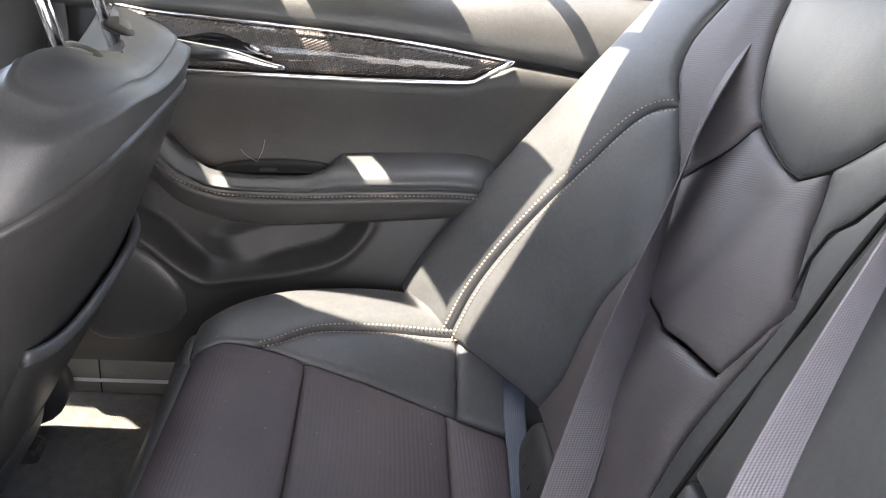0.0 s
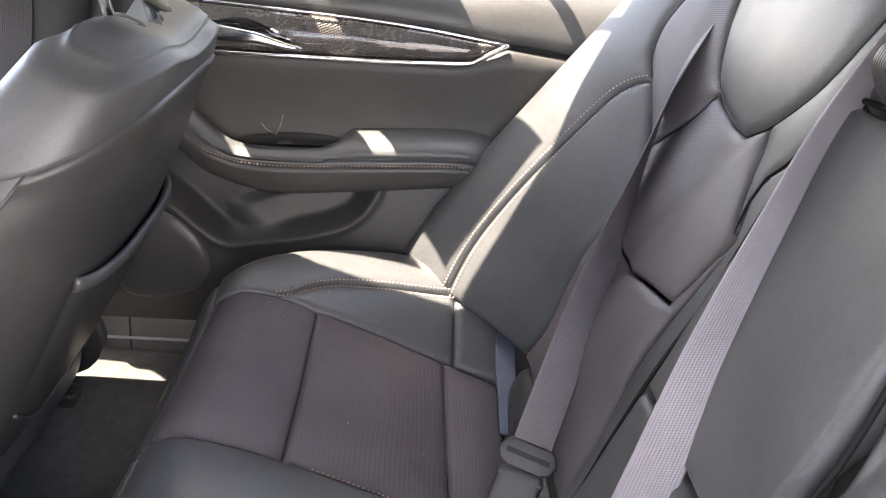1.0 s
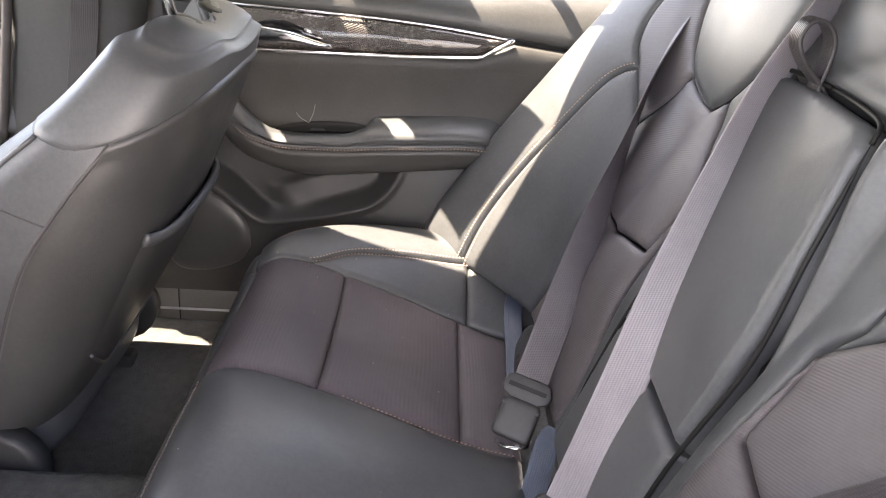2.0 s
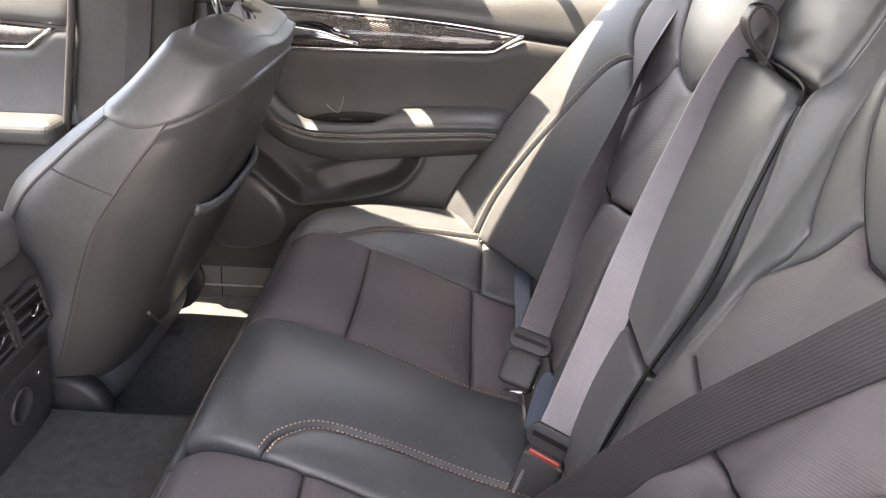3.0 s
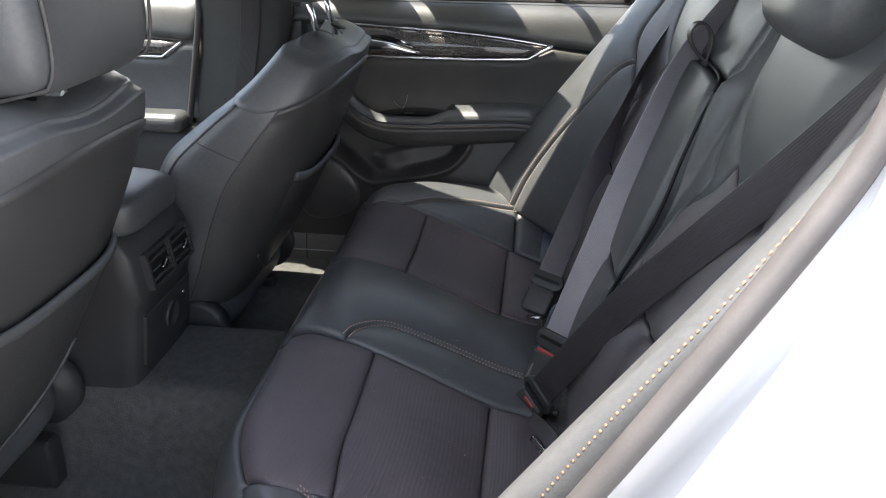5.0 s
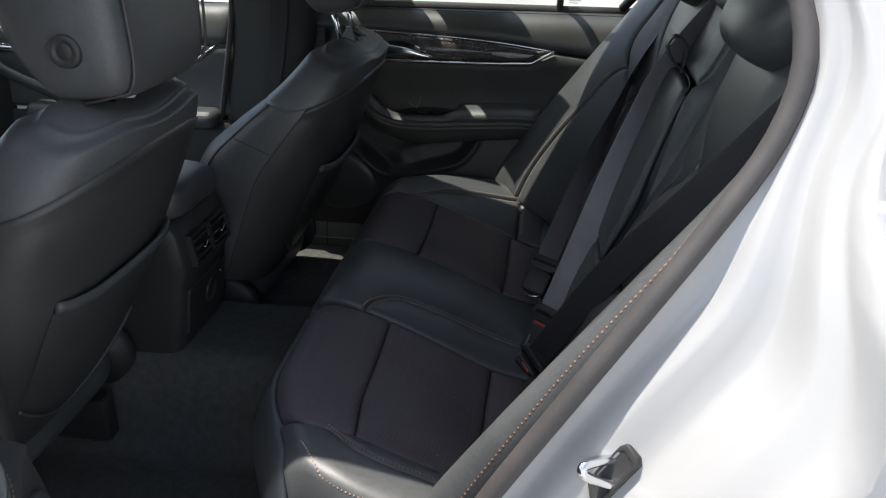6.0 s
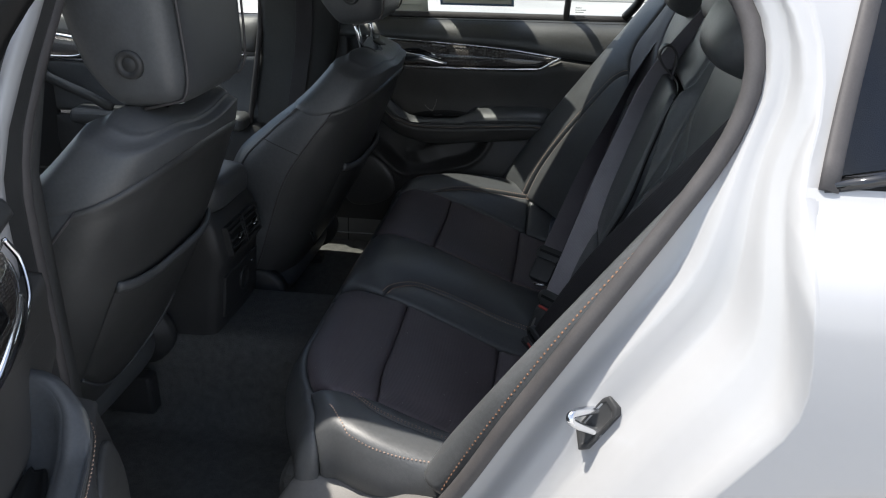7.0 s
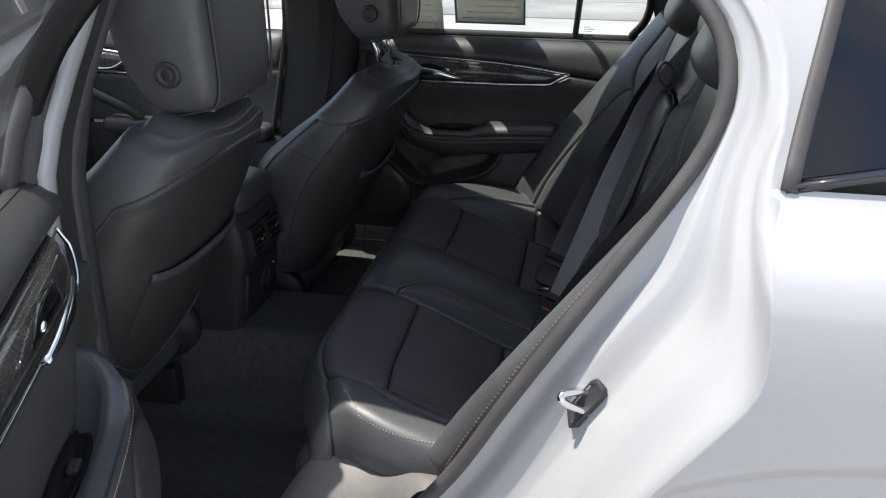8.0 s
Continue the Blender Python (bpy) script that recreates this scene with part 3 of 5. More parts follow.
        sew([(u, v * side) for u, v in shift_line(arc, -0.0065)], lift=0.005, mat=PALE_THREAD)
        tilt = Matrix.Translation(back_place(0.655, 0.315 * side) + Vector((0.014, 0, 0.042))) @ pose(0, 0, 0, 0, 20)
        pad = lambda p: Vector((p.x * (1 - 0.25 * (p.z / 0.09)), p.y * (1 - 0.10 * abs(p.z / 0.09)), p.z))
        fit("headrest", pillow_bm(0.062, 0.135, 0.095, 0.55, m=tilt, shape=pad), LEATHER, "plump black leather head restraint")
    edge_seam = bend([(-0.02, -0.708), (0.16, -0.694), (0.29, -0.683), (0.41, -0.676), (0.476, -0.668), (0.56, -0.655)], 12)
    sew(edge_seam, lift=0.0076, length=0.0056, gap=0.0018, width=0.0010, mat=EDGE_THREAD)
    # the fold-down middle part, with its gap and pull strap
    add("armrest_pad", [(0.190, -0.117), (0.190, 0.117), (0.30, 0.121), (0.44, 0.109), (0.500, 0.099), (0.511, 0.085), (0.515, 0.0), (0.511, -0.085), (0.500, -0.099), (0.44, -0.109), (0.37, -0.116), (0.29, -0.121)],
        back_place, LEATHER, back, "smooth folded-up middle armrest", puff=0.0045, edge=0.009, sink=0.014, crown=0.006)
    for side in (1, -1):
        far = lambda pts: [(u, v * side) for u, v in (pts if side > 0 else pts[::-1])]
        add("armrest_surround", far([(0.0, 0.124), (0.0, 0.149), (0.256, 0.161), (0.348, 0.167), (0.385, 0.192), (0.412, 0.194), (0.432, 0.176), (0.50, 0.146), (0.66, 0.143), (0.66, 0.114), (0.52, 0.114), (0.50, 0.114), (0.44, 0.123), (0.30, 0.135), (0.19, 0.132)]),
            back_place, LEATHER, back, puff=0.001, edge=0.007, sink=0.003)
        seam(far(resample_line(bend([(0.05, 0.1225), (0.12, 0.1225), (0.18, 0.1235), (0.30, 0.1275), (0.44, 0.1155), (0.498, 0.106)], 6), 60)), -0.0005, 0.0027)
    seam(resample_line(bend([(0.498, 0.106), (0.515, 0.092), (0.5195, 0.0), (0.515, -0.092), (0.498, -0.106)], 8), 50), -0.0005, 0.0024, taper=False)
    add("armrest_foot", [(0.0, -0.121), (0.0, 0.121), (0.184, 0.119), (0.184, -0.119)], back_place, LEATHER, back, puff=0.0035, edge=0.011, crown=0.0075)
    add("upper_middle_panel", [(0.522, -0.109), (0.524, 0.0), (0.522, 0.109), (0.66, 0.109), (0.66, -0.109)], back_place, LEATHER, back, puff=0.0035, edge=0.011, crown=0.0090)
    tilt = Matrix.Translation(back_place(0.675, 0) + Vector((0.02, 0, 0.012))) @ pose(0, 0, 0, 0, 18)
    fit("headrest", pillow_bm(0.050, 0.115, 0.062, 0.55, m=tilt), LEATHER, "low black leather middle head restraint")
    top = [[Vector((x, y / 10, z)) for y in range(-6, 7)] for x, z in ((0.62, 1.05), (0.56, 1.08), (0.58, 1.115), (0.9, 1.125))]
    fit("parcel_shelf", grid_bm(top, flip=True), SOFT_PLASTIC, "black shelf behind the seat")
    for side in (1, -1):
        m = Matrix.Translation((0.304, 0.372 * side, 0.446)) @ pose(0, 0, 0, 0, 20)
        cap = fit("hinge_cover", pillow_bm(0.028, 0.068, 0.052, 0.5, 16, m), HARD_PLASTIC, "smooth black hinge cover in the crevice")
        oval = [m @ Vector((-0.0275 + 0.004 * math.sin(2 * math.pi * k / 24) ** 2, 0.020 * math.cos(2 * math.pi * k / 24) - 0.012, 0.010 * math.sin(2 * math.pi * k / 24) + 0.006)) for k in range(25)]
        fit("oval_rim", sweep(oval, ring(0.0018, n=6), (1, 0, 0), caps=False), HARD_PLASTIC, "", cap)
    return back


def build_strap():
    """The loop that folds the armrest down."""
    pull = thing("armrest_pull_strap", "black leather loop strap on top of the middle armrest", "strap", at=tuple(back_place(0.51, -0.03)))
    foot = lay(back_place, 0.512, 0.030, 0.004)
    rise, wide = Vector((-0.10, 0.0, 1.0)).normalized(), Vector((1.0, 0.06, 0.0)).normalized()
    line = curve_points([foot + wide * a + rise * h for a, h in ((0.020, -0.016), (0.006, 0.002), (-0.010, 0.020), (-0.018, 0.040), (-0.010, 0.056), (0.004, 0.057), (0.014, 0.042), (0.012, 0.022), (0.006, 0.002), (0.004, -0.016))], 6)
    out = wide.cross(rise)
    ob = part("loop", ribbon_bm(line, 0.022, 0.0036, out), BLACK_WEBBING, pull)
    ob.matrix_parent_inverse = Matrix.Translation(-pull.location)


cushion = build_cushion()
backrest = build_backrest()
build_strap()


# ---- the closed doors across the car ----
def door_y(x, z):
    """The trim of the closed doors: how far out it lies at a height."""
    y = table([0.36, 0.45, 0.55, 0.64, 0.70, 0.76, 0.83, 0.86, 0.93, 0.965, 0.985], [0.685, 0.672, 0.672, 0.690, 0.712, 0.722, 0.720, 0.716, 0.735, 0.765, 0.800], z)
    return y


def door_place(x, z):
    return Vector((x, door_y(x, z), z))


def build_rear_door(label, m):
    """m carries the closed right-hand door to its place; a mirroring m makes the left-hand one."""
    FRONT = -0.405 if m.determinant() > 0 else -0.372
    door = thing("rear_door", label, "car door", at=tuple(m @ Vector((0.0, 0.75, 0.40))))
    shift = Matrix.Translation(-door.location)

    def fit(name, bm, mat, label="", parent=None):
        bm.transform(m)
        if m.determinant() < 0:
            bmesh.ops.reverse_faces(bm, faces=bm.faces[:])
        ob = part(name, bm, mat, parent or door, label)
        ob.matrix_parent_inverse = shift
        return ob

    def add(name, outline, mat, label="", **k):
        return fit(name, panel_bm(outline, door_place, **k), mat, label)

    add("upper_panel", [(FRONT, 0.930), (-0.20, 0.926), (0.02, 0.916), (0.14, 0.906), (0.262, 0.890), (0.38, 0.876), (0.50, 0.90), (0.50, 0.982), (FRONT, 0.978)],
        SOFT_PLASTIC, "soft black upper panel below the window", puff=0.006, edge=0.025, res=0.014)
    add("trim_spear", [(-0.275, 0.928), (-0.20, 0.921), (0.02, 0.911), (0.14, 0.901), (0.256, 0.886), (0.205, 0.858), (0.099, 0.855), (-0.055, 0.853), (-0.235, 0.852), (-0.268, 0.868), (-0.283, 0.895)],
        CARBON, "dark carbon weave trim", puff=0.007, edge=0.03, res=0.009)
    line = curve_points([door_place(x, z) + Vector((0, -0.006, 0)) for x, z in ((-0.285, 0.930), (-0.290, 0.900), (-0.272, 0.864), (-0.235, 0.849), (-0.19, 0.850), (-0.05, 0.851), (0.10, 0.853), (0.195, 0.856))], 8)
    line += curve_points([door_place(x, z) + Vector((0, -0.006, 0)) for x, z in ((0.208, 0.858), (0.232, 0.872), (0.262, 0.888))], 4)
    fit("chrome_strip", sweep(line, ring(0.0028, 0.0034, 8)), CHROME, "thin chrome strip under the trim")
    line = curve_points([door_place(x, z) + Vector((0, -0.007, 0)) for x, z in ((-0.280, 0.930), (-0.20, 0.923), (0.02, 0.913), (0.14, 0.903), (0.262, 0.888))], 8)
    fit("upper_strip", sweep(line, ring(0.0015, 0.0022, 8)), CHROME, "thin bright strip above the trim")
    # handle in its dark bowl
    add("handle_bowl", bend([(-0.21, 0.906), (-0.15, 0.912), (-0.10, 0.904), (-0.06, 0.885), (-0.03, 0.868), (-0.06, 0.860), (-0.14, 0.858), (-0.21, 0.858)], 3),
        GLOSS_BLACK, "gloss black handle bowl", puff=0.012, edge=0.02, res=0.008, shape=lambda u, v: -0.004)
    rows = []
    for k in range(17):
        t = k / 16
        x = -0.21 + 0.158 * t
        z = 0.884 - 0.008 * t - 0.010 * smoothstep(0.5, 1, t)
        h = 0.0125 * (1 - 0.85 * t ** 1.6) + 0.0015
        y = door_y(x, z) - 0.020 - 0.010 * math.sin(math.pi * t)
        rows.append([Vector((x, y + b * 0.6, z + a)) for a, b in ring(h, 0.008, 12, 0.8)])
    bm = grid_bm(rows, wrap=True, caps=True)
    bmesh.ops.recalc_face_normals(bm, faces=bm.faces[:])
    fit("door_handle", bm, CHROME, "satin chrome inside door handle")
    fit("lock_knob", pillow_bm(0.008, 0.003, 0.003, 0.8, 12, Matrix.Translation((-0.092, door_y(0, 0.887) - 0.016, 0.888)) @ pose(0, 0, 0, 0, 25)), CHROME)
    add("middle_panel", [(FRONT, 0.846), (0.195, 0.850), (0.262, 0.882), (0.38, 0.870), (0.50, 0.88), (0.50, 0.69), (0.25, 0.69), (-0.25, 0.715), (FRONT, 0.74)],
        DOOR_VINYL, "black leather middle panel", puff=0.004, edge=0.02, res=0.014)
    crease = bend([(-0.30, 0.800), (-0.20, 0.815), (-0.12, 0.830), (0.10, 0.835), (0.34, 0.829), (0.48, 0.828)], 6)
    fit("crease_stitching", stitch_bm(crease, door_place, 0.005, 0.004, 0.003, 0.0006), SOFT_PLASTIC)
    # armrest: a padded shelf that climbs at its front end
    rows, top_line, low_line = [], [], []
    for k in range(41):
        t = k / 40
        x = -0.245 + 0.495 * t
        low = table([-0.245, -0.19, -0.14, -0.04, 0.02, 0.10, 0.20, 0.25], [0.742, 0.708, 0.693, 0.692, 0.696, 0.701, 0.7045, 0.698], x)
        top = low + 0.033 - 0.015 * smoothstep(0.03, -0.03, x) * smoothstep(-0.21, -0.15, x)
        foot = table([-0.245, -0.18, -0.10, 0.0, 0.22, 0.25], [0.692, 0.660, 0.640, 0.645, 0.668, 0.676], x)
        depth = 0.070 * smoothstep(-0.30, -0.19, x) * (0.12 + 0.88 * smoothstep(0.262, 0.225, x))
        inner = 0.722 - depth
        back_y = 0.735
        dip = 0.020 * smoothstep(0.03, -0.01, x) * smoothstep(-0.245, -0.20, x)
        rows.append([Vector((x, back_y, top + 0.014 - dip)), Vector((x, inner + 0.034, top + 0.009 - dip)), Vector((x, inner + 0.027, top + 0.007)), Vector((x, inner + 0.016, top + 0.003)), Vector((x, inner + 0.006, top - 0.004)),
                     Vector((x, inner + 0.001, top - 0.010)), Vector((x, inner, low + 0.016)), Vector((x, inner + 0.003, low + 0.0135)), Vector((x, inner + 0.006, low + 0.0125)),
                     Vector((x, inner + 0.006, low + 0.0120)), Vector((x, inner + 0.002, low + 0.0105)), Vector((x, inner, low + 0.008)), Vector((x, inner + 0.001, low))])
        top_line.append(Vector((x, inner - 0.001, low + 0.004)))
        low_line.append((x, low, inner, foot))
    bm = solid_sheet(rows, 0.004, (0, 1, -0.3))
    fit("armrest_pad", bm, LEATHER, "padded black leather armrest")
    line = [(p.x, p.z) for p in top_line]
    ys = [p.y for p in top_line]
    xs = [p.x for p in top_line]
    where = lambda u, v: Vector((u, float(np.interp(u, xs, ys)), v))
    fit("stitching", stitch_bm(line, where, 0.001), THREAD, "tan contrast thread")
    rows = []
    for x, low, inner, foot in low_line:
        rows.append([Vector((x, inner + 0.001, low)), Vector((x, inner + 0.003, low * 0.75 + foot * 0.25)), Vector((x, inner + 0.006, low * 0.5 + foot * 0.5)), Vector((x, inner + 0.012, low * 0.2 + foot * 0.8)), Vector((x, inner + 0.022, foot + 0.001)), Vector((x, inner + 0.035, foot - 0.003)), Vector((x, 0.745, foot))])
    fit("armrest_side", solid_sheet(rows, 0.004, (0, 1, 0)), SOFT_PLASTIC)
    # window switch in its recess
    bowl = []
    for back_y, front_y, low, high in ((0.700, 0.680, 0.0, 0.010), (0.704, 0.690, 0.0, 0.002), (0.708, 0.706, 0.0, 0.001), (0.7095, 0.7095, 0.003, 0.018), (0.7095, 0.7095, 0.004, 0.019)):
        row = []
        for k in range(25):
            swell = math.sin(math.pi * (k + 0.3) / 24.6) ** 0.6
            row.append(Vector((-0.155 + 0.180 * k / 24, back_y + (front_y - back_y) * swell, 0.707 + 0.008 * k / 24 + low + (high - low) * swell)))
        bowl.append(row)
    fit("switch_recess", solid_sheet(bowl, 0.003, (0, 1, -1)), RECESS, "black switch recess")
    soften(fit("window_switch", box_bm(-0.090, -0.064, 0.690, 0.704, 0.706, 0.719), HARD_PLASTIC), 0.003)
    # lower panel, one moulded sheet with a long pocket sunk into it
    rim = bend([(0.085, 0.720), (0.070, 0.653), (0.055, 0.622), (0.020, 0.590), (-0.05, 0.568), (-0.14, 0.553), (-0.178, 0.551), (-0.215, 0.575), (-0.262, 0.612), (-0.33, 0.640), (-0.40, 0.660)], 4)
    rim_a = np.array(rim)

    def inside(x, z):
        """How deep a place lies within the pocket's rim (minus: outside)."""
        d = rim_a[1:] - rim_a[:-1]
        q = np.array((x, z))
        t = np.clip(((q - rim_a[:-1]) * d).sum(1) / (d * d).sum(1), 0, 1)
        gap = rim_a[:-1] + t[:, None] * d - q
        k = int((gap * gap).sum(1).argmin())
        way = math.copysign(1, float(-d[k][0] * gap[k][1] + d[k][1] * gap[k][0]))
        return -way * math.sqrt(float((gap[k] ** 2).sum()))

    cells = {"lower_panel": [], "door_pocket": []}
    nx, nz = 150, 64
    pts, depth_at = [], []
    for j in range(nz + 1):
        z = 0.385 + 0.325 * j / nz
        row = []
        for i in range(nx + 1):
            x = FRONT + (0.50 - FRONT) * i / nx
            d = inside(x, z)
            y = door_y(x, z) + 0.010 * smoothstep(0.47, 0.40, z)
            lip = -0.006 * math.exp(-((d + 0.006) / 0.006) ** 2)
            y += lip + 0.042 * smoothstep(-0.002, 0.022, d)
            flap = 0.604 + 0.048 * (x + 0.17) / 0.24 + 0.006 * math.sin(max(0.0, min(1.0, (x + 0.17) / 0.24)) * math.pi)
            if d > 0 and x > -0.18:
                y -= 0.014 * smoothstep(flap + 0.003, flap - 0.001, z) * smoothstep(-0.18, -0.14, x) * smoothstep(0.0, 0.016, d)
            y -= 0.016 * math.exp(-((x + 0.118 + 0.5 * (z - 0.58)) / 0.046) ** 2) * smoothstep(0.004, 0.024, d) * smoothstep(0.66, 0.58, z)
            row.append(Vector((x, y, z)))
            depth_at.append(d)
        pts.append(row)
    for name in cells:
        bm = bmesh.new()
        vs = {}
        for j in range(nz):
            for i in range(nx):
                deep = min(depth_at[jj * (nx + 1) + ii] for jj in (j, j + 1) for ii in (i, i + 1)) > 0.022
                if deep == (name == "door_pocket"):
                    quad = []
                    for jj, ii in ((j, i), (j, i + 1), (j + 1, i + 1), (j + 1, i)):
                        if (jj, ii) not in vs:
                            vs[jj, ii] = bm.verts.new(pts[jj][ii])
                        quad.append(vs[jj, ii])
                    bm.faces.new(quad)
        fit(name, bm, HARD_PLASTIC, "hard black lower door panel" if name == "lower_panel" else "open storage pocket with a bottle bulge")
    plate = box_bm(-0.385, 0.50, 0.772, 0.780, 0.36, 0.975)
    fit("door_backing", plate, HARD_PLASTIC)
    spk = bend([(-0.20, 0.495), (-0.205, 0.540), (-0.245, 0.585), (-0.30, 0.606), (-0.35, 0.600), (-0.362, 0.53), (-0.345, 0.452), (-0.29, 0.440), (-0.225, 0.462), (-0.20, 0.495)], 4)[:-1]
    cover = lambda u, v: door_place(u, v) + Vector((0, -0.006, 0))
    fit("speaker_cover", panel_bm(spk, cover, 0.004, 0.02, 0.010, 0.002, 0.01), SOFT_PLASTIC, "fine-meshed loudspeaker cover")
    # outer skin, window frame and glass
    skin = [[Vector((x, y, z)) for x in (-0.375, -0.2, 0.1, 0.35, 0.50)] for y, z in ((0.84, 0.30), (0.90, 0.45), (0.925, 0.65), (0.905, 0.85), (0.83, 0.972), (0.815, 0.985))]
    fit("outer_skin", solid_sheet(skin, 0.01, (0, -1, 0)), WHITE_PAINT, "white outer skin")
    rows = [[Vector((x, y, z)) for x in (-0.365, -0.2, 0.0, 0.2, 0.35, 0.50)] for y, z in ((0.796, 0.980), (0.800, 0.992), (0.812, 0.992), (0.818, 0.975))]
    fit("window_seal", solid_sheet(rows, 0.004, (0, 0, -1)), RUBBER, "black rubber strip along the glass")
    # window frame, division bar and two panes
    fr = [(-0.385, 0.985), (-0.366, 1.15), (-0.345, 1.30), (-0.28, 1.334), (-0.05, 1.332), (0.10, 1.319), (0.18, 1.297), (0.33, 1.250), (0.43, 1.185), (0.470, 1.11), (0.465, 1.04), (0.430, 0.990)]
    fit("window_frame", sweep(curve_points([glass_point(x, z) for x, z in fr], 5), ring(0.012, 0.020, 8), (0, 1, 0)), RECESS, "black window frame")
    fit("division_bar", sweep([glass_point(0.268 + 0.02 * k / 6, 0.982 + 0.285 * k / 6) for k in range(7)], ring(0.009, 0.012, 8), (0, 1, 0)), RUBBER, "slim black division bar")
    low, high = 0.980, 1.332
    for x0, x1 in ((-0.385, 0.268), (0.270, 0.47)):
        rows = []
        for j in range(9):
            z = low + (high - low) * j / 8
            a = max(x0, -0.385 + 0.04 * (z - low) / 0.34)
            b = min(x1 + (0.02 * (z - low) / 0.285 if x1 < 0.4 else 0), float(np.interp(z, [0.98, 1.03, 1.11, 1.185, 1.25, 1.297, 1.319, 1.332], [0.43, 0.465, 0.47, 0.43, 0.33, 0.18, 0.10, -0.05])))
            b = max(b, a + 0.001)
            rows.append([glass_point(a + (b - a) * k / 6, z) for k in range(7)])
        if x0 > 0:
            for k, wide in enumerate((0.024, 0.030, 0.018)):
                mark = [[glass_point(0.292 + wide * i / 3, 1.000 + 0.006 * k + 0.0022 * j) + Vector((0, -0.002, 0)) for i in range(4)] for j in range(2)]
                fit("glass_mark", solid_sheet(mark, 0.0004, (0, 1, 0)), INK)
        pane = fit("window_pane", grid_bm(rows), SIDE_GLASS, "clear side window glass")
    return door


def glass_point(x, z, side=1):
    """The side glass stands upright at the belt and curves in towards the roof."""
    t = (z - 0.975) / 0.36
    return Vector((x, side * (0.806 - 0.262 * max(0.0, t) ** 1.5), z))


build_rear_door("closed black rear door panel with carbon trim and chrome strip", Matrix.Identity(4))
HINGE = Vector((-0.37, -0.74, 0))
OPEN = radians(69)
build_rear_door("wide open white rear door, black panel with carbon trim",
                            Matrix.Translation(HINGE + Vector((0, 0, 0.012))) @ Matrix.Rotation(-OPEN, 4, "Z") @ Matrix.Translation(-HINGE) @ Matrix.Diagonal((1, -1, 1, 1)))


# ---- the car's body ----
body = thing("car_body", "white sedan body round the open rear door", "car body", kind="structure", at=(0.3, 0, 0.3))
BODY_SHIFT = Matrix.Translation((-0.3, 0, -0.3))


def on_body(name, bm, mat, label="", smooth=True):
    ob = part(name, bm, mat, body, label, smooth)
    ob.matrix_parent_inverse = BODY_SHIFT
    return ob


OPENING = [(-0.36, -0.730, 0.350), (-0.12, -0.732, 0.375), (0.05, -0.734, 0.460), (0.149, -0.736, 0.573), (0.229, -0.737, 0.712), (0.308, -0.730, 0.843), (0.402, -0.702, 0.986),
           (0.455, -0.680, 1.075), (0.470, -0.660, 1.140), (0.450, -0.625, 1.200), (0.380, -0.575, 1.255), (0.20, -0.520, 1.305), (0.0, -0.490, 1.330), (-0.30, -0.485, 1.335)]
RIM = resample(curve_points(OPENING, 8), 90)


def skin_y(z):
    """How far out the body's outer skin lies at a height."""
    return table([0.30, 0.50, 0.66, 0.78, 0.90, 0.975, 0.992, 1.005, 1.03, 1.25, 1.34], [0.862, 0.872, 0.890, 0.902, 0.901, 0.890, 0.882, 0.858, 0.795, 0.640, 0.560], z)


def outward(points, i):
    way = points[min(i + 1, len(points) - 1)] - points[max(0, i - 1)]
    o = Vector((way.z, 0, -way.x)).normalized()
    return o


jamb = []
for step, dy in ((0.008, 0.006), (0.014, -0.004), (0.030, -0.008), (0.048, -0.013), (0.056, -0.024), (0.063, -0.042), (0.070, -0.048), (0.088, -0.053), (0.106, -0.060),
                 (0.112, -0.070), (0.120, -0.098), (0.128, -0.120), (0.136, -0.132), (0.150, -0.146), (0.159, -0.158), (0.166, -0.172), (0.170, None), (0.174, None), (0.180, None)):
    row = []
    for i, p in enumerate(RIM):
        high = smoothstep(0.93, 1.09, p.z)
        k = 1 - 0.62 * high
        q = p + outward(RIM, i) * (step * k)
        old = p.y if p.z > 1.0 else -0.700 + 0.002 * smoothstep(0.84, 1.0, p.z)
        q.y = old + (p.y - old) * max(0.0, 1 - step / 0.05) + (dy * (1 - 0.62 * high) if dy is not None else 0)
        if p.x > 0.3 and q.z > 0.98:
            q.x = min(q.x, 0.537 + 0.12 * max(0.0, q.z - 1.03) + 1.5 * max(0.0, 1.035 - q.z))
        edge = -skin_y(q.z)
        if dy is None:
            q.y = edge
        else:
            q.y = max(q.y, edge + 0.002)
        row.append(q)
    jamb.append(row)
cut_line = jamb[-1]
on_body("door_jamb", grid_bm(jamb, flip=True), WHITE_PAINT, "white painted door jamb")
skin_cols = [i for i, p in enumerate(RIM) if p.x > 0.02 and cut_line[i].z < 1.022 and p.z > 0.43]
skin = []
for i in skin_cols:
    c = cut_line[i]
    row = []
    for k in range(60):
        t = k / 59
        x = c.x + (1.9 - c.x) * t ** 1.5
        y = -skin_y(c.z) + 0.030 * smoothstep(0.512, 0.475, math.hypot(x - 0.69, c.z - 0.273))
        y += 0.10 * smoothstep(1.2, 2.2, x)
        row.append(Vector((x, y, c.z)))
    skin.append(row)
for z in (1.026, 1.030, 1.036, 1.044):
    skin.append([Vector((p.x, -skin_y(z) + 0.10 * smoothstep(1.2, 2.2, p.x), z)) for p in skin[-1]])
on_body("quarter_panel", grid_bm(skin), WHITE_PAINT, "glossy white rear quarter panel")

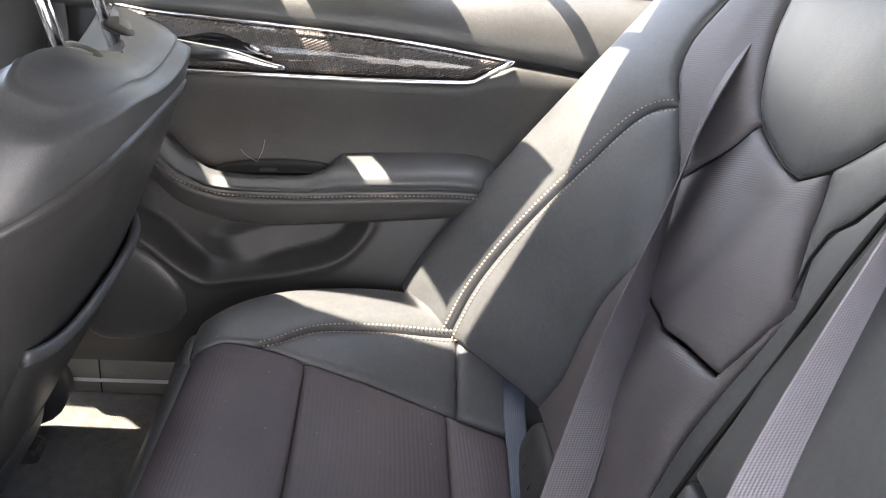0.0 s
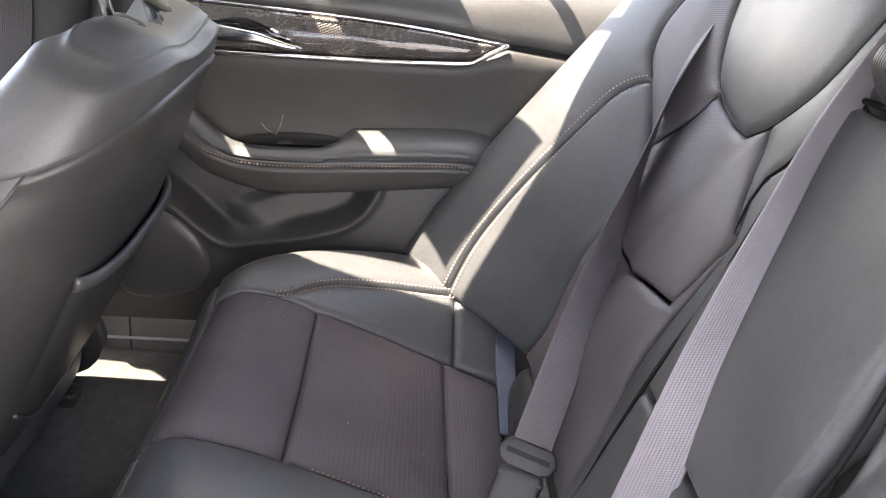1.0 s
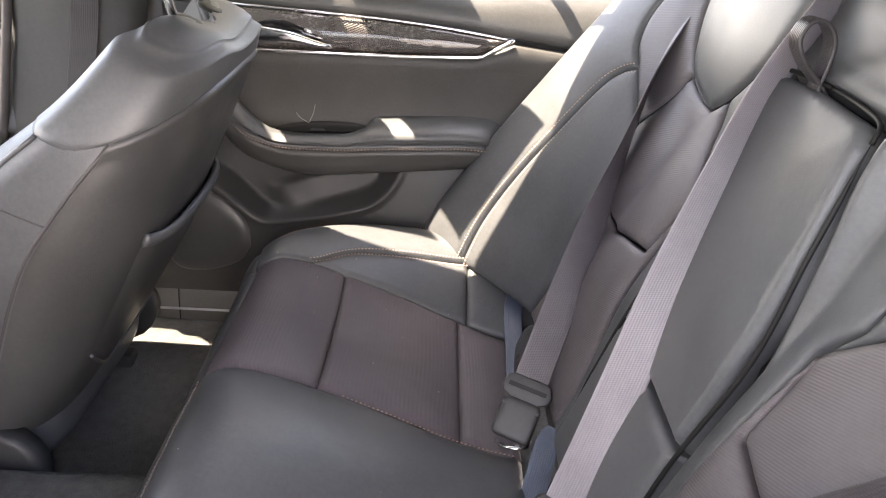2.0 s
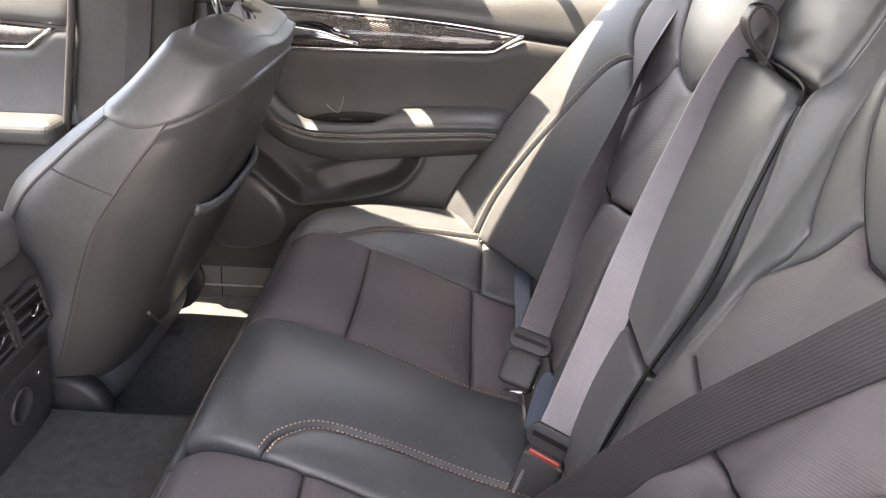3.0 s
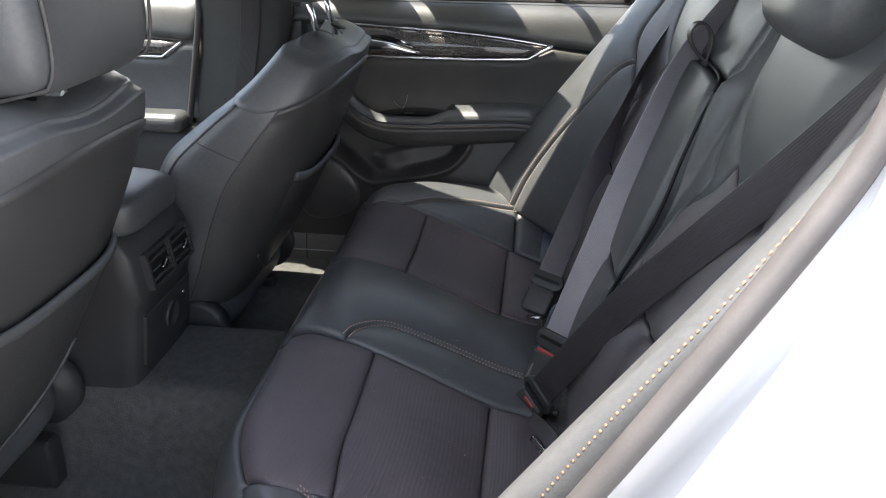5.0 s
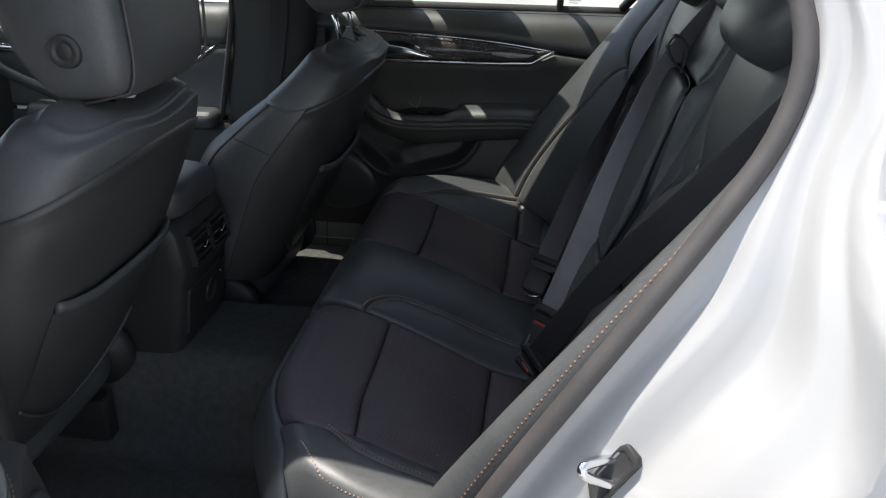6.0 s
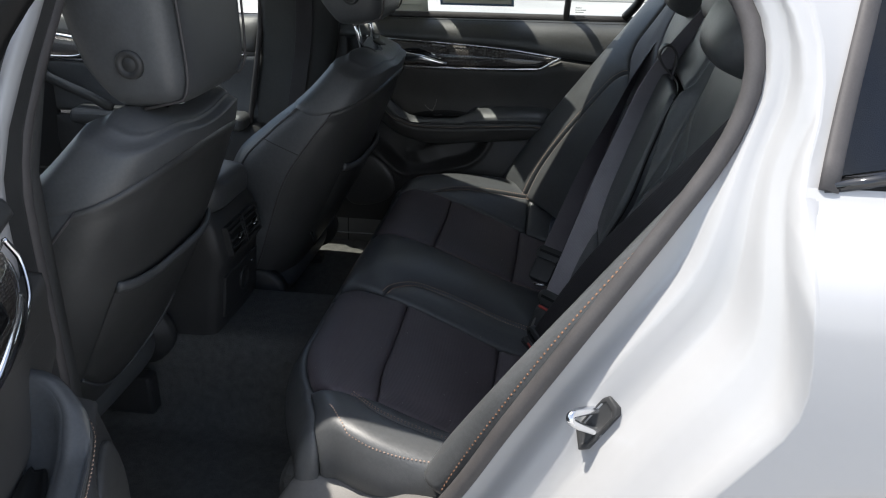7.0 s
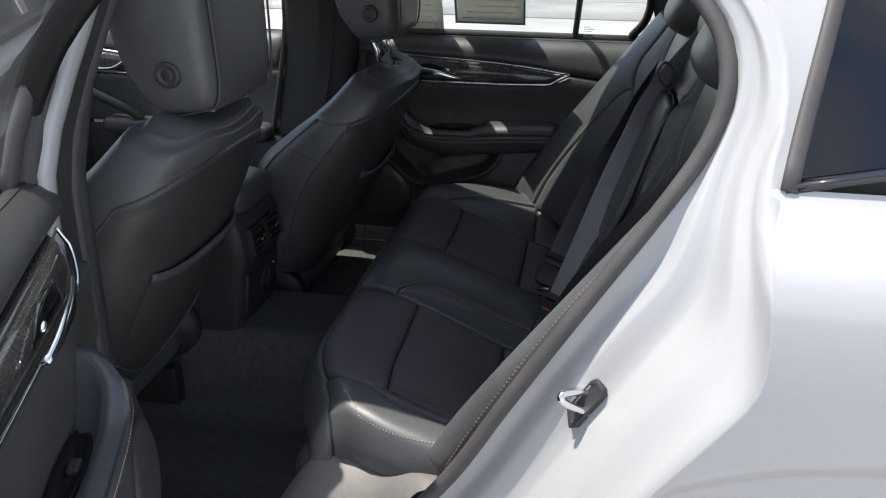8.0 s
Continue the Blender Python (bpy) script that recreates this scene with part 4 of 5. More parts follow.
# rear roof pillar between the opening and the small window, and on over it
pillar = []
upper = [i for i, p in enumerate(RIM) if cut_line[i].z >= 1.0 and p.z > 0.9 and p.x > 0.30]
for i in upper:
    c = cut_line[i]
    row = []
    for k in range(8):
        t = k / 7
        z = c.z + (min(max(c.z, 1.042), 1.27) - c.z) * t
        x = c.x + (0.541 + 0.24 * max(0.0, z - 1.03) - c.x) * t
        row.append(Vector((x, -skin_y(z) + 0.003 * math.sin(math.pi * t), z)))
    pillar.append(row)
on_body("rear_pillar", grid_bm(pillar), WHITE_PAINT, "white rear roof pillar")

pane = [[Vector((0.541 + 0.050 * j / 6 + (0.55 - 0.25 * j / 6) * k / 10, -skin_y(1.057 + 0.20 * j / 6) + 0.004, 1.050 + 0.12 * k / 10 * (1 - j / 6) + 0.20 * j / 6)) for k in range(11)] for j in range(7)]
on_body("quarter_window", grid_bm(pane, flip=True), DARK_GLASS, "dark tinted quarter window")
back_wall = [[p + Vector((-0.002, 0.014, 0)) for p in row] for row in pane]
on_body("inner_quarter_trim", grid_bm(back_wall, flip=True), SOFT_PLASTIC)
lead = [Vector((0.540 + 0.058 * k / 10, -skin_y(1.042 + 0.24 * k / 10) - 0.001, 1.042 + 0.24 * k / 10)) for k in range(11)]
on_body("window_moulding", sweep(lead, ring(0.010, 0.005, 8, 0.6), (0, 1, 0)), RUBBER, "black rubber window moulding")
lead = [Vector((0.536 + 0.56 * k / 10, -skin_y(1.052) + 0.001 + 0.004 * k / 10, 1.043 + 0.12 * k / 10)) for k in range(11)]
on_body("lower_moulding", sweep(lead, ring(0.006, 0.012, 8, 0.6), (0, 1, 0)), GLOSS_BLACK, "gloss black window moulding")

# door seals and the edge trim along the seat
lips = [p + outward(RIM, i) * (0.014 - 0.004 * smoothstep(1.02, 1.16, p.z)) + Vector((0, -0.002, 0)) for i, p in enumerate(RIM)]
on_body("door_seal", sweep(lips, ring(0.011, 0.013, 12), (0, 1, 0)), RUBBER, "thick black rubber door seal")
plug = Matrix.Translation((0.262, -0.712, 0.690)) @ pose(0, 0, 0, 90, 0, 0)
on_body("jamb_plug", pillow_bm(0.0038, 0.0038, 0.002, 0.9, 8, plug), RUBBER)

# sills
xs = [-1.2 + 1.38 * k / 60 for k in range(61)]
rows = []
for k, (drop, out) in enumerate(((0.26, -0.006), (0.03, -0.004), (0.008, -0.001), (0.0, 0.008), (0.003, 0.02), (0.4, 0.5), (0.8, 0.8), (1.0, 1.0))):
    row = []
    for x in xs:
        zi = 0.345 + 0.132 * smoothstep(-0.19, -0.07, x) + 0.040 * smoothstep(0.02, 0.13, x)
        yi = 0.612 - 0.032 * smoothstep(-0.17, -0.07, x) + 0.08 * smoothstep(-0.05, 0.14, x)
        zo = table([-0.36, -0.12, 0.05, 0.148, 0.230], [0.338, 0.368, 0.452, 0.560, 0.70], x) - 0.006
        if k < 5:
            row.append(Vector((x, -(yi + out), zi - drop)))
        else:
            row.append(Vector((x, -(yi + 0.02 + (0.695 - yi - 0.02) * out), zi - 0.003 + (min(zo, zi) - zi) * drop)))
    rows.append(row)
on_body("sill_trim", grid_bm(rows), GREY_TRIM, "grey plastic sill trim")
soften(on_body("sill_clip", box_bm(0.118, 0.140, -0.672, -0.655, 0.455, 0.472), GREY_TRIM), 0.003)
for side in (-1, 1):
    if side > 0:
        steps = ((0.722, 0.22), (0.728, 0.348), (0.732, 0.366), (0.745, 0.376), (0.80, 0.374), (0.82, 0.36))
        rows = [[Vector((-1.2 + 1.45 * k / 16, y, z)) for k in range(17)] for y, z in steps]
        on_body("sill_trim", grid_bm(rows, flip=True), FAR_SHADE_TRIM, "grey plastic sill trim, darkened for the shaded far side")
        joint = [Vector((-0.364, y - 0.0005, z + 0.0005)) for y, z in steps]
        on_body("sill_joint", sweep(joint, ring(0.0014, n=6), (1, 0, 0)), RECESS)
        rows = [[Vector((x, y, z)) for x in (-0.55, -0.45, -0.352)] for y, z in ((0.765, 0.35), (0.742, 0.45), (0.742, 0.70), (0.748, 0.97))]
        on_body("pillar_flange", grid_bm(rows), RUBBER, "black sealed flange behind the pillar trim")
    rows = [[Vector((x, side * y, z)) for x in (-1.6, -0.8, 0.0, 0.45)] for y, z in ((0.715, 0.325), (0.76, 0.320), (0.83, 0.315), (0.865, 0.30), (0.87, 0.24), (0.80, 0.20))]
    on_body("sill", grid_bm(rows, flip=side < 0), WHITE_PAINT, "white painted door sill")

# left middle pillar with its seals
rows = []
for k in range(13):
    z = 0.40 + 0.94 * k / 12
    x = -0.395 + 0.03 * smoothstep(0.9, 1.34, z)
    y = -0.735 + 0.20 * smoothstep(0.95, 1.36, z)
    rows.append([Vector((x + a, y + b, z)) for a, b in ((0.0, 0.06), (0.012, 0.03), (0.010, 0.0), (0.012, -0.03), (0.0, -0.055), (-0.05, -0.065), (-0.16, -0.06), (-0.17, 0.05), (-0.05, 0.07))])
on_body("middle_pillar", grid_bm(rows, wrap=True, caps=True), HARD_PLASTIC, "black middle pillar")
line = [Vector((-0.395 + 0.03 * smoothstep(0.9, 1.34, z) + 0.006, -0.735 + 0.20 * smoothstep(0.95, 1.36, z) - 0.018, z)) for z in [0.40 + 0.94 * k / 16 for k in range(17)]]
on_body("pillar_flange", sweep(line, ring(0.014, 0.016, 10, 0.7), (0, 1, 0)), WHITE_PAINT, "white painted pillar flange")
for a, b, r in ((0.004, 0.050, 0.008), (-0.006, -0.070, 0.010)):
    line = [Vector((-0.395 + 0.03 * smoothstep(0.9, 1.34, z) + a, -0.735 + 0.20 * smoothstep(0.95, 1.36, z) + b, z)) for z in [0.40 + 0.94 * k / 16 for k in range(17)]]
    on_body("pillar_seal", sweep(line, ring(r, r * 1.3, 10), (0, 1, 0)), RUBBER)
rows = []
for k in range(9):
    z = 0.40 + 0.90 * k / 8
    x = -0.425 + 0.03 * smoothstep(0.9, 1.34, z)
    y = -0.655 + 0.16 * smoothstep(0.95, 1.36, z)
    rows.append([Vector((x + a, y + b, z)) for a, b in ((0.03, -0.02), (0.03, 0.01), (-0.03, 0.03), (-0.12, 0.02), (-0.15, -0.02))])
on_body("pillar_trim", grid_bm(rows, wrap=True, caps=True), SOFT_PLASTIC, "black pillar trim")

# right middle pillar trim
rows = []
for k in range(13):
    z = 0.36 + 0.98 * k / 12
    x = -0.537 + 0.20 * (z - 0.66)
    y = 0.702 - 0.19 * smoothstep(0.86, 1.36, z)
    rows.append([Vector((x + a, y + b, z)) for a, b in ((-0.12, 0.10), (-0.112, 0.02), (-0.09, 0.004), (0.0, 0.0), (0.09, 0.004), (0.112, 0.03), (0.112, 0.05))])
on_body("pillar_trim", grid_bm(rows, wrap=True, caps=True, flip=True), SOFT_PLASTIC, "black pillar trim")
line = [Vector((-0.537 + 0.20 * (z - 0.66) - 0.112, 0.705 - 0.17 * smoothstep(0.92, 1.36, z), z)) for z in [0.42 + 0.9 * k / 12 for k in range(13)]]
on_body("pillar_seal", sweep(line, ring(0.008, 0.010, 8), (0, 1, 0)), RUBBER)

# striker: a bright bent loop on a black plate
strike = Matrix.Translation((0.346, -0.755, 0.731)) @ pose(0, 0, 0, 0, 32, 0) @ pose(0, 0, 0, 0, 0, -42) @ Matrix.Scale(0.80, 4)
outline = [(-0.016, -0.030), (0.010, -0.050), (0.017, -0.040), (0.017, 0.034), (0.010, 0.043), (-0.010, 0.046), (-0.016, 0.036)]
rows = [[strike @ Vector((a * k, y, b * k)) for a, b in outline] for k, y in ((1.03, 0.018), (1.03, -0.002), (1.0, -0.006), (0.80, -0.0062), (0.76, -0.0035))]
bm = grid_bm(rows, wrap=True, caps=True)
bmesh.ops.recalc_face_normals(bm, faces=bm.faces[:])
soften(on_body("striker_plate", bm, HARD_PLASTIC, "black striker plate"), 0.0015, 2)
root, reach, span = strike.translation, Vector((-0.82, -0.40, 0.36)).normalized(), Vector((0.12, 0.50, 0.84)).normalized()
loop = [root + reach * a + span * b for a, b in ((-0.008, 0.015), (0.008, 0.013), (0.026, 0.008), (0.035, 0.004), (0.037, 0.0), (0.035, -0.004), (0.026, -0.007), (0.008, -0.010), (-0.008, -0.012))]
on_body("striker", sweep(curve_points(loop, 6), ring(0.0056, n=10), (0.1, 0.9, 0.3)), CHROME, "bright steel door striker")

# roof, headliner, rear and front closure
roof = [[Vector((x, y, table([-1.2, -0.9, -0.3, 0.3, 0.9, 1.15], [1.30, 1.385, 1.425, 1.40, 1.27, 1.16], x) - 0.16 * abs(y) ** 2.4))
         for y in [-0.53 + 1.06 * k / 16 for k in range(17)]] for x in [-1.1 + 2.2 * k / 20 for k in range(21)]]
on_body("roof", grid_bm(roof), WHITE_PAINT, "white roof")
ceiling_mesh = [[p + Vector((0, p.y * -0.06, -0.030)) for p in row] for row in roof]
on_body("headliner", grid_bm(ceiling_mesh, flip=True), HEADLINER, "dark grey fabric headliner")
for side in (-1, 1):
    rail = [Vector((x, side * (y + (-0.018 if side > 0 else 0.006)), z)) for x, y, z in ((-1.15, 0.565, 1.265), (-0.8, 0.548, 1.345), (-0.3, 0.538, 1.372), (0.1, 0.538, 1.358), (0.35, 0.545, 1.330), (0.7, 0.565, 1.265), (1.1, 0.60, 1.15))]
    on_body("roof_rail", sweep(curve_points(rail, 6), ring(0.036, 0.024, 10, 0.7), (0, 0, 1)), WHITE_PAINT, "white roof rail")
    lead = [Vector((-1.75 + 0.62 * k / 8, side * (0.74 - 0.14 * k / 8), 0.98 + 0.30 * k / 8)) for k in range(9)]
    on_body("front_pillar", sweep(lead, ring(0.05, 0.035, 8, 0.7), (0, 0, 1)), SOFT_PLASTIC, "black windscreen pillar")
rows = []
for x, y, z in resample(curve_points([glass_point(x, z) for x, z in ((-0.40, 1.328), (-0.28, 1.336), (-0.05, 1.334), (0.10, 1.321), (0.18, 1.299), (0.33, 1.250), (0.43, 1.185), (0.470, 1.11), (0.50, 1.02))], 6), 40):
    inner = Vector((x + 0.12 * smoothstep(0.2, 0.5, x), 0.525, 1.375 - 0.10 * smoothstep(0.0, 0.6, x)))
    rows.append([Vector((x, y, z)).lerp(inner, k / 5) + Vector((0, 0, 0.006 * math.sin(math.pi * k / 5))) for k in range(6)])
applique = [[glass_point(-0.60 + 0.222 * k / 4 + 0.03 * j / 8, 0.965 + 0.37 * j / 8) + Vector((0, 0.004, 0)) for k in range(5)] for j in range(9)]
on_body("pillar_applique", solid_sheet(applique, 0.006, (0, 1, 0)), GLOSS_BLACK, "gloss black cover outside the middle pillar")
on_body("roof_side", solid_sheet(rows, 0.012, (0, -0.4, -1)), SOFT_PLASTIC, "dark trim between window frame and roof rail")
rows = [[Vector((-1.72 + 0.62 * j / 6, (0.74 - 0.14 * j / 6) * (k / 4 - 1), 0.985 + 0.31 * j / 6)) for k in range(9)] for j in range(7)]
on_body("windscreen", grid_bm(rows), SIDE_GLASS, "clear windscreen")
rows = [[Vector((1.12 + 0.42 * j / 6, (0.60 + 0.06 * j / 6) * (k / 4 - 1), 1.19 - 0.14 * j / 6)) for k in range(9)] for j in range(7)]
on_body("rear_window", grid_bm(rows), REAR_GLASS, "tinted rear window")
rows = [[Vector((x, y, z)) for y in (-0.9, -0.45, 0, 0.45, 0.9)] for x, z in ((1.50, 1.06), (1.95, 1.05), (2.15, 0.98), (2.2, 0.6), (2.1, 0.35))]
on_body("boot_lid", grid_bm(rows), WHITE_PAINT, "white boot lid")
rows = [[Vector((x, y, z)) for y in (-0.85, -0.45, 0, 0.45, 0.85)] for x, z in ((-2.75, 0.4), (-2.7, 0.75), (-2.45, 0.86), (-1.9, 0.97), (-1.72, 0.98))]
on_body("bonnet", grid_bm(rows), WHITE_PAINT, "white bonnet")
rows = [[Vector((x, y, z)) for x in (-1.6, -1.2, -0.75, -0.50)] for y, z in ((0.86, 0.30), (0.92, 0.55), (0.91, 0.82), (0.82, 0.97))]
on_body("front_door_skin", grid_bm(rows, flip=True), WHITE_PAINT)
on_body("front_door_skin", grid_bm([[Vector((p.x, -p.y, p.z)) for p in row] for row in rows]), WHITE_PAINT)
rows = [[Vector((x, y, z)) for x in (0.50, 0.8, 1.2, 1.6, 2.1)] for y, z in ((0.86, 0.30), (0.90, 0.60), (0.905, 0.82), (0.83, 1.0), (0.78, 1.03))]
on_body("far_quarter_panel", grid_bm(rows, flip=True), WHITE_PAINT)
rows = [[Vector((x, y, z)) for x in (0.49, 0.54, 0.62)] for y, z in ((0.70, 0.40), (0.70, 0.80), (0.715, 0.98), (0.66, 1.12), (0.60, 1.25), (0.52, 1.36))]
on_body("rear_pillar_trim", grid_bm(rows), SOFT_PLASTIC, "black rear pillar trim")
on_body("rear_pillar_trim", grid_bm([[Vector((p.x + 0.05, -p.y, p.z)) for p in row] for row in rows], flip=True), SOFT_PLASTIC)
rows = [[Vector((x, y, z)) for y in (-0.72, -0.3, 0, 0.3, 0.72)] for x, z in ((-1.25, 0.45), (-1.28, 0.75), (-1.36, 0.95), (-1.55, 1.0), (-1.75, 0.985))]
on_body("dashboard", grid_bm(rows, flip=True), SOFT_PLASTIC, "black dashboard")

# ---- floor ----
rows = []
for x in [-1.5 + 1.5 * k / 30 for k in range(31)]:
    row = []
    for y in [-0.655 + 1.395 * k / 66 for k in range(67)]:
        hump = smoothstep(0.20, 0.115, abs(y))
        z = 0.225 + hump * 0.195 + (0.070 if y > 0 else 0.085) * smoothstep(0.42, 0.60, abs(y)) + 0.004 * noise.noise((x * 9, y * 9, 0))
        row.append(Vector((x, y, z)))
    rows.append(row)
floor_ob = part("floor", solid_sheet(rows, 0.05, (0, 0, -1)), CARPET)
tagged(floor_ob, "charcoal carpet over footwells and middle tunnel", "car floor", kind="structure")


# ---- front seats ----
FRONT_LEAN = radians(23)


def build_front_seat(x, y, z, rest_x, rest_z, label):
    """A front seat, seen from behind; (x, y) is the middle of its back's foot, rest_x and rest_z the head restraint's middle from there."""
    seat = thing("front_seat", label, "car seat", group="front seats", at=(x, y, z))
    up = Vector((math.sin(FRONT_LEAN), 0, math.cos(FRONT_LEAN)))
    rear = Vector((math.cos(FRONT_LEAN), 0, -math.sin(FRONT_LEAN)))

    def fit(name, bm, mat, label="", parent=None, smooth=True):
        return part(name, bm, mat, parent or seat, label, smooth)

    def half(s):
        return table([0.0, 0.12, 0.32, 0.44, 0.52, 0.58, 0.625, 0.66], [0.215, 0.245, 0.252, 0.248, 0.238, 0.216, 0.192, 0.166], s)

    def shell_point(a, s, out=0.0):
        """a turns round the back: 0 to pi over the rear, pi to 2 pi over the front."""
        w = half(s) + out
        side = table([0.0, 0.15, 0.35, 0.45, 0.55, 0.66], [-0.085, -0.095, -0.115, -0.090, -0.050, -0.018], s)
        deep = table([0.0, 0.15, 0.35, 0.55, 0.62, 0.66], [0.0, 0.030, 0.050, 0.054, 0.050, 0.046], s) - side + out
        fore = table([0.0, 0.15, 0.35, 0.45, 0.56, 0.66], [0.12, 0.12, 0.10, 0.075, 0.055, 0.050], s) + out
        c, k = math.cos(a), math.sin(a)
        lateral = w * math.copysign(abs(c) ** 0.66, c)
        back = side + (deep * abs(k) ** 0.66 if k > 0 else -fore * abs(k) ** 0.5)
        if k < 0:
            back += 0.06 * max(0.0, 1 - abs(c) ** 1.5 * 1.6) * min(1.0, -k * 1.4)
        return up * s + rear * back + Vector((0, lateral, 0))

    def seam(a):
        """The height at which the upper cover ends, round the back."""
        return 0.524 + 0.108 * max(0.0, math.sin(a)) ** 0.8

    top, top_half = 0.656, half(0.66) - 0.014

    def across(a):
        """Where the brim lies across the seat."""
        c = math.cos(a)
        return top_half * math.copysign(abs(c) ** 0.66, c)

    def crest(lateral):
        """The height of the top face across the seat: two humps beside the dip in which the head restraint's posts stand."""
        u = min(1.0, abs(lateral) / top_half)
        return top + 0.011 * math.exp(-((u - 0.62) / 0.34) ** 2) - 0.014 * u ** 4

    CORNER, STEPS = 0.16, 64
    even = [math.pi * k / STEPS for k in range(STEPS)]
    even += [math.acos(math.copysign(abs(q) ** (1 / 0.66), q)) for q in [-0.98 + 1.96 * k / STEPS for k in range(STEPS + 1)]]
    even = sorted(even)
    even = [a for a, b in zip(even, even[1:] + [math.pi]) if b - a > 0.004]
    whole = even + [math.pi + a for a in even]
    angles = [CORNER] + [a for a in even if CORNER < a < math.pi - CORNER] + [math.pi - CORNER]
    rows = [[shell_point(a, -0.05 + (seam(a) + 0.048) * t, 0.006 * smoothstep(0.95, 0.99, t)) for a in angles] for t in [j / 44 for j in range(45)]]
    lip = [[shell_point(a, seam(a) - 0.003, -0.012) for a in angles]]
    fit("back_shell", grid_bm(rows + lip, flip=True), SOFT_PLASTIC, "grained black back cover")
    front = [math.pi - CORNER - 0.02 + (math.pi + 2 * CORNER + 0.04) * k / 110 for k in range(111)]
    rows = [[shell_point(a, -0.05 + (seam(a) - 0.004 + 0.05) * t, 0.002) for a in front] for t in [j / 26 for j in range(27)]]
    fit("front_cover", grid_bm(rows, flip=True), LEATHER, "smooth black leather side and front cover")
    rows = [[shell_point(a, seam(a) - 0.016, -0.004) for a in whole], [shell_point(a, seam(a) - 0.006, 0.001) for a in whole], [shell_point(a, seam(a) + 0.002, 0.004) for a in whole]]
    for j in range(1, 21):
        t = j / 20
        rows.append([shell_point(a, seam(a) + 0.002 + (top - seam(a) - 0.002) * t + (crest(across(a)) - top) * smoothstep(0.0, 1.0, t), 0.004 - 0.016 * smoothstep(0.84, 1.0, t)) for a in whole])
    brim = rows[-1]
    mid_back = sum(p.dot(rear) for p in brim) / len(brim)
    for k, rise in ((0.985, 0.002), (0.96, 0.0035), (0.93, 0.0025), (0.90, 0.0035), (0.80, 0.005), (0.65, 0.006), (0.50, 0.006), (0.30, 0.006), (0.10, 0.006)):
        rows.append([rear * (mid_back + (p.dot(rear) - mid_back) * k) + Vector((0, p.y * k, 0)) + up * (crest(across(a) * k) + rise) for a, p in zip(whole, brim)])
    fit("upper_cover", grid_bm(rows, wrap=True, caps=True, flip=True), LEATHER, "black leather upper cover")
    seam_line = [(a, 0.0) for a in [0.3 + (math.pi - 0.6) * k / 40 for k in range(41)]]
    rim = lambda u, v: shell_point(u, crest(across(u)) - 0.004 + v, -0.011)
    fit("stitching", stitch_bm(seam_line, rim, 0.0030, 0.0038, 0.0022, 0.0011), SEAM_THREAD, "pale thread")
    for edge_turn in (math.pi - CORNER, CORNER):
        edge_line = [shell_point(edge_turn, -0.04 + (seam(edge_turn) + 0.036) * k / 24, 0.0025) for k in range(25)]
        fit("shell_seam", sweep(edge_line, ring(0.0022, n=8), (0, 1, 0)), RUBBER)
    for turn in (math.pi, 0.0):
        line = [shell_point(turn + (0.30 - (0.30 + CORNER) * k / 10) * (1 if turn else -1), 0.425, 0.0022) for k in range(11)]
        fit("cover_seam", sweep(line, ring(0.0013, n=6), up), RUBBER)
    piping = [shell_point(math.pi + 0.30, 0.02 + 0.500 * k / 24, 0.003) for k in range(25)]
    fit("piping", sweep(piping, ring(0.003, n=8), (0, 1, 0)), LEATHER)
    # map pocket with its thick upper hem
    pocket = [[shell_point(a, 0.11 + 0.300 * t + 0.10 * (1 - t) * abs(math.cos(a)) * 2, 0.0012 + 0.0085 * t * (1 - (abs(a - math.pi / 2) / 0.56) ** 4)) for a in [1.02 + (math.pi - 2.04) * k / 30 for k in range(31)]] for t in [j / 10 for j in range(11)]]
    low = [[p - rear * 0.012 for p in pocket[0]]]
    pk = fit("map_pocket", grid_bm(low + pocket, flip=True), SOFT_PLASTIC, "flat black map pocket")
    hem = [shell_point(a, 0.410, 0.0015 + 0.0085 * (1 - (abs(a - math.pi / 2) / 0.56) ** 4)) for a in [1.02 + (math.pi - 2.04) * k / 30 for k in range(31)]]
    fit("pocket_hem", sweep(hem, ring(0.006, 0.010, 10), up), LEATHER, "", pk)
    hem = [shell_point(a, 0.11 + 0.20 * abs(math.cos(a)), 0.002) for a in [1.02 + (math.pi - 2.04) * k / 30 for k in range(31)]]
    fit("pocket_edge", sweep(hem, ring(0.003, 0.003, 8), up), LEATHER, "", pk)
    # head restraint on two chrome posts
    tilt = Matrix(((rear.x, 0, up.x, 0), (0, 1, 0, 0), (rear.z, 0, up.z, 0), (0, 0, 0, 1)))
    lean = pose(0, 0, 0, 0, -5)
    centre = Vector((rest_x, 0, rest_z))

    def shape(p):
        """Wider at the top, the lower front cut away."""
        t = p.z / 0.125
        x = p.x * (1.0 + 0.12 * t) - 0.004 * t
        if p.x < 0:
            x += 0.030 * smoothstep(-0.2, -1.0, t) * (-p.x / 0.086)
        return Vector((x, p.y * (1.0 + 0.05 * t), p.z))
    rest = fit("headrest", pillow_bm(0.086, 0.140, 0.125, 0.38, 30, Matrix.Translation(centre) @ lean, shape), LEATHER, "black leather head restraint")
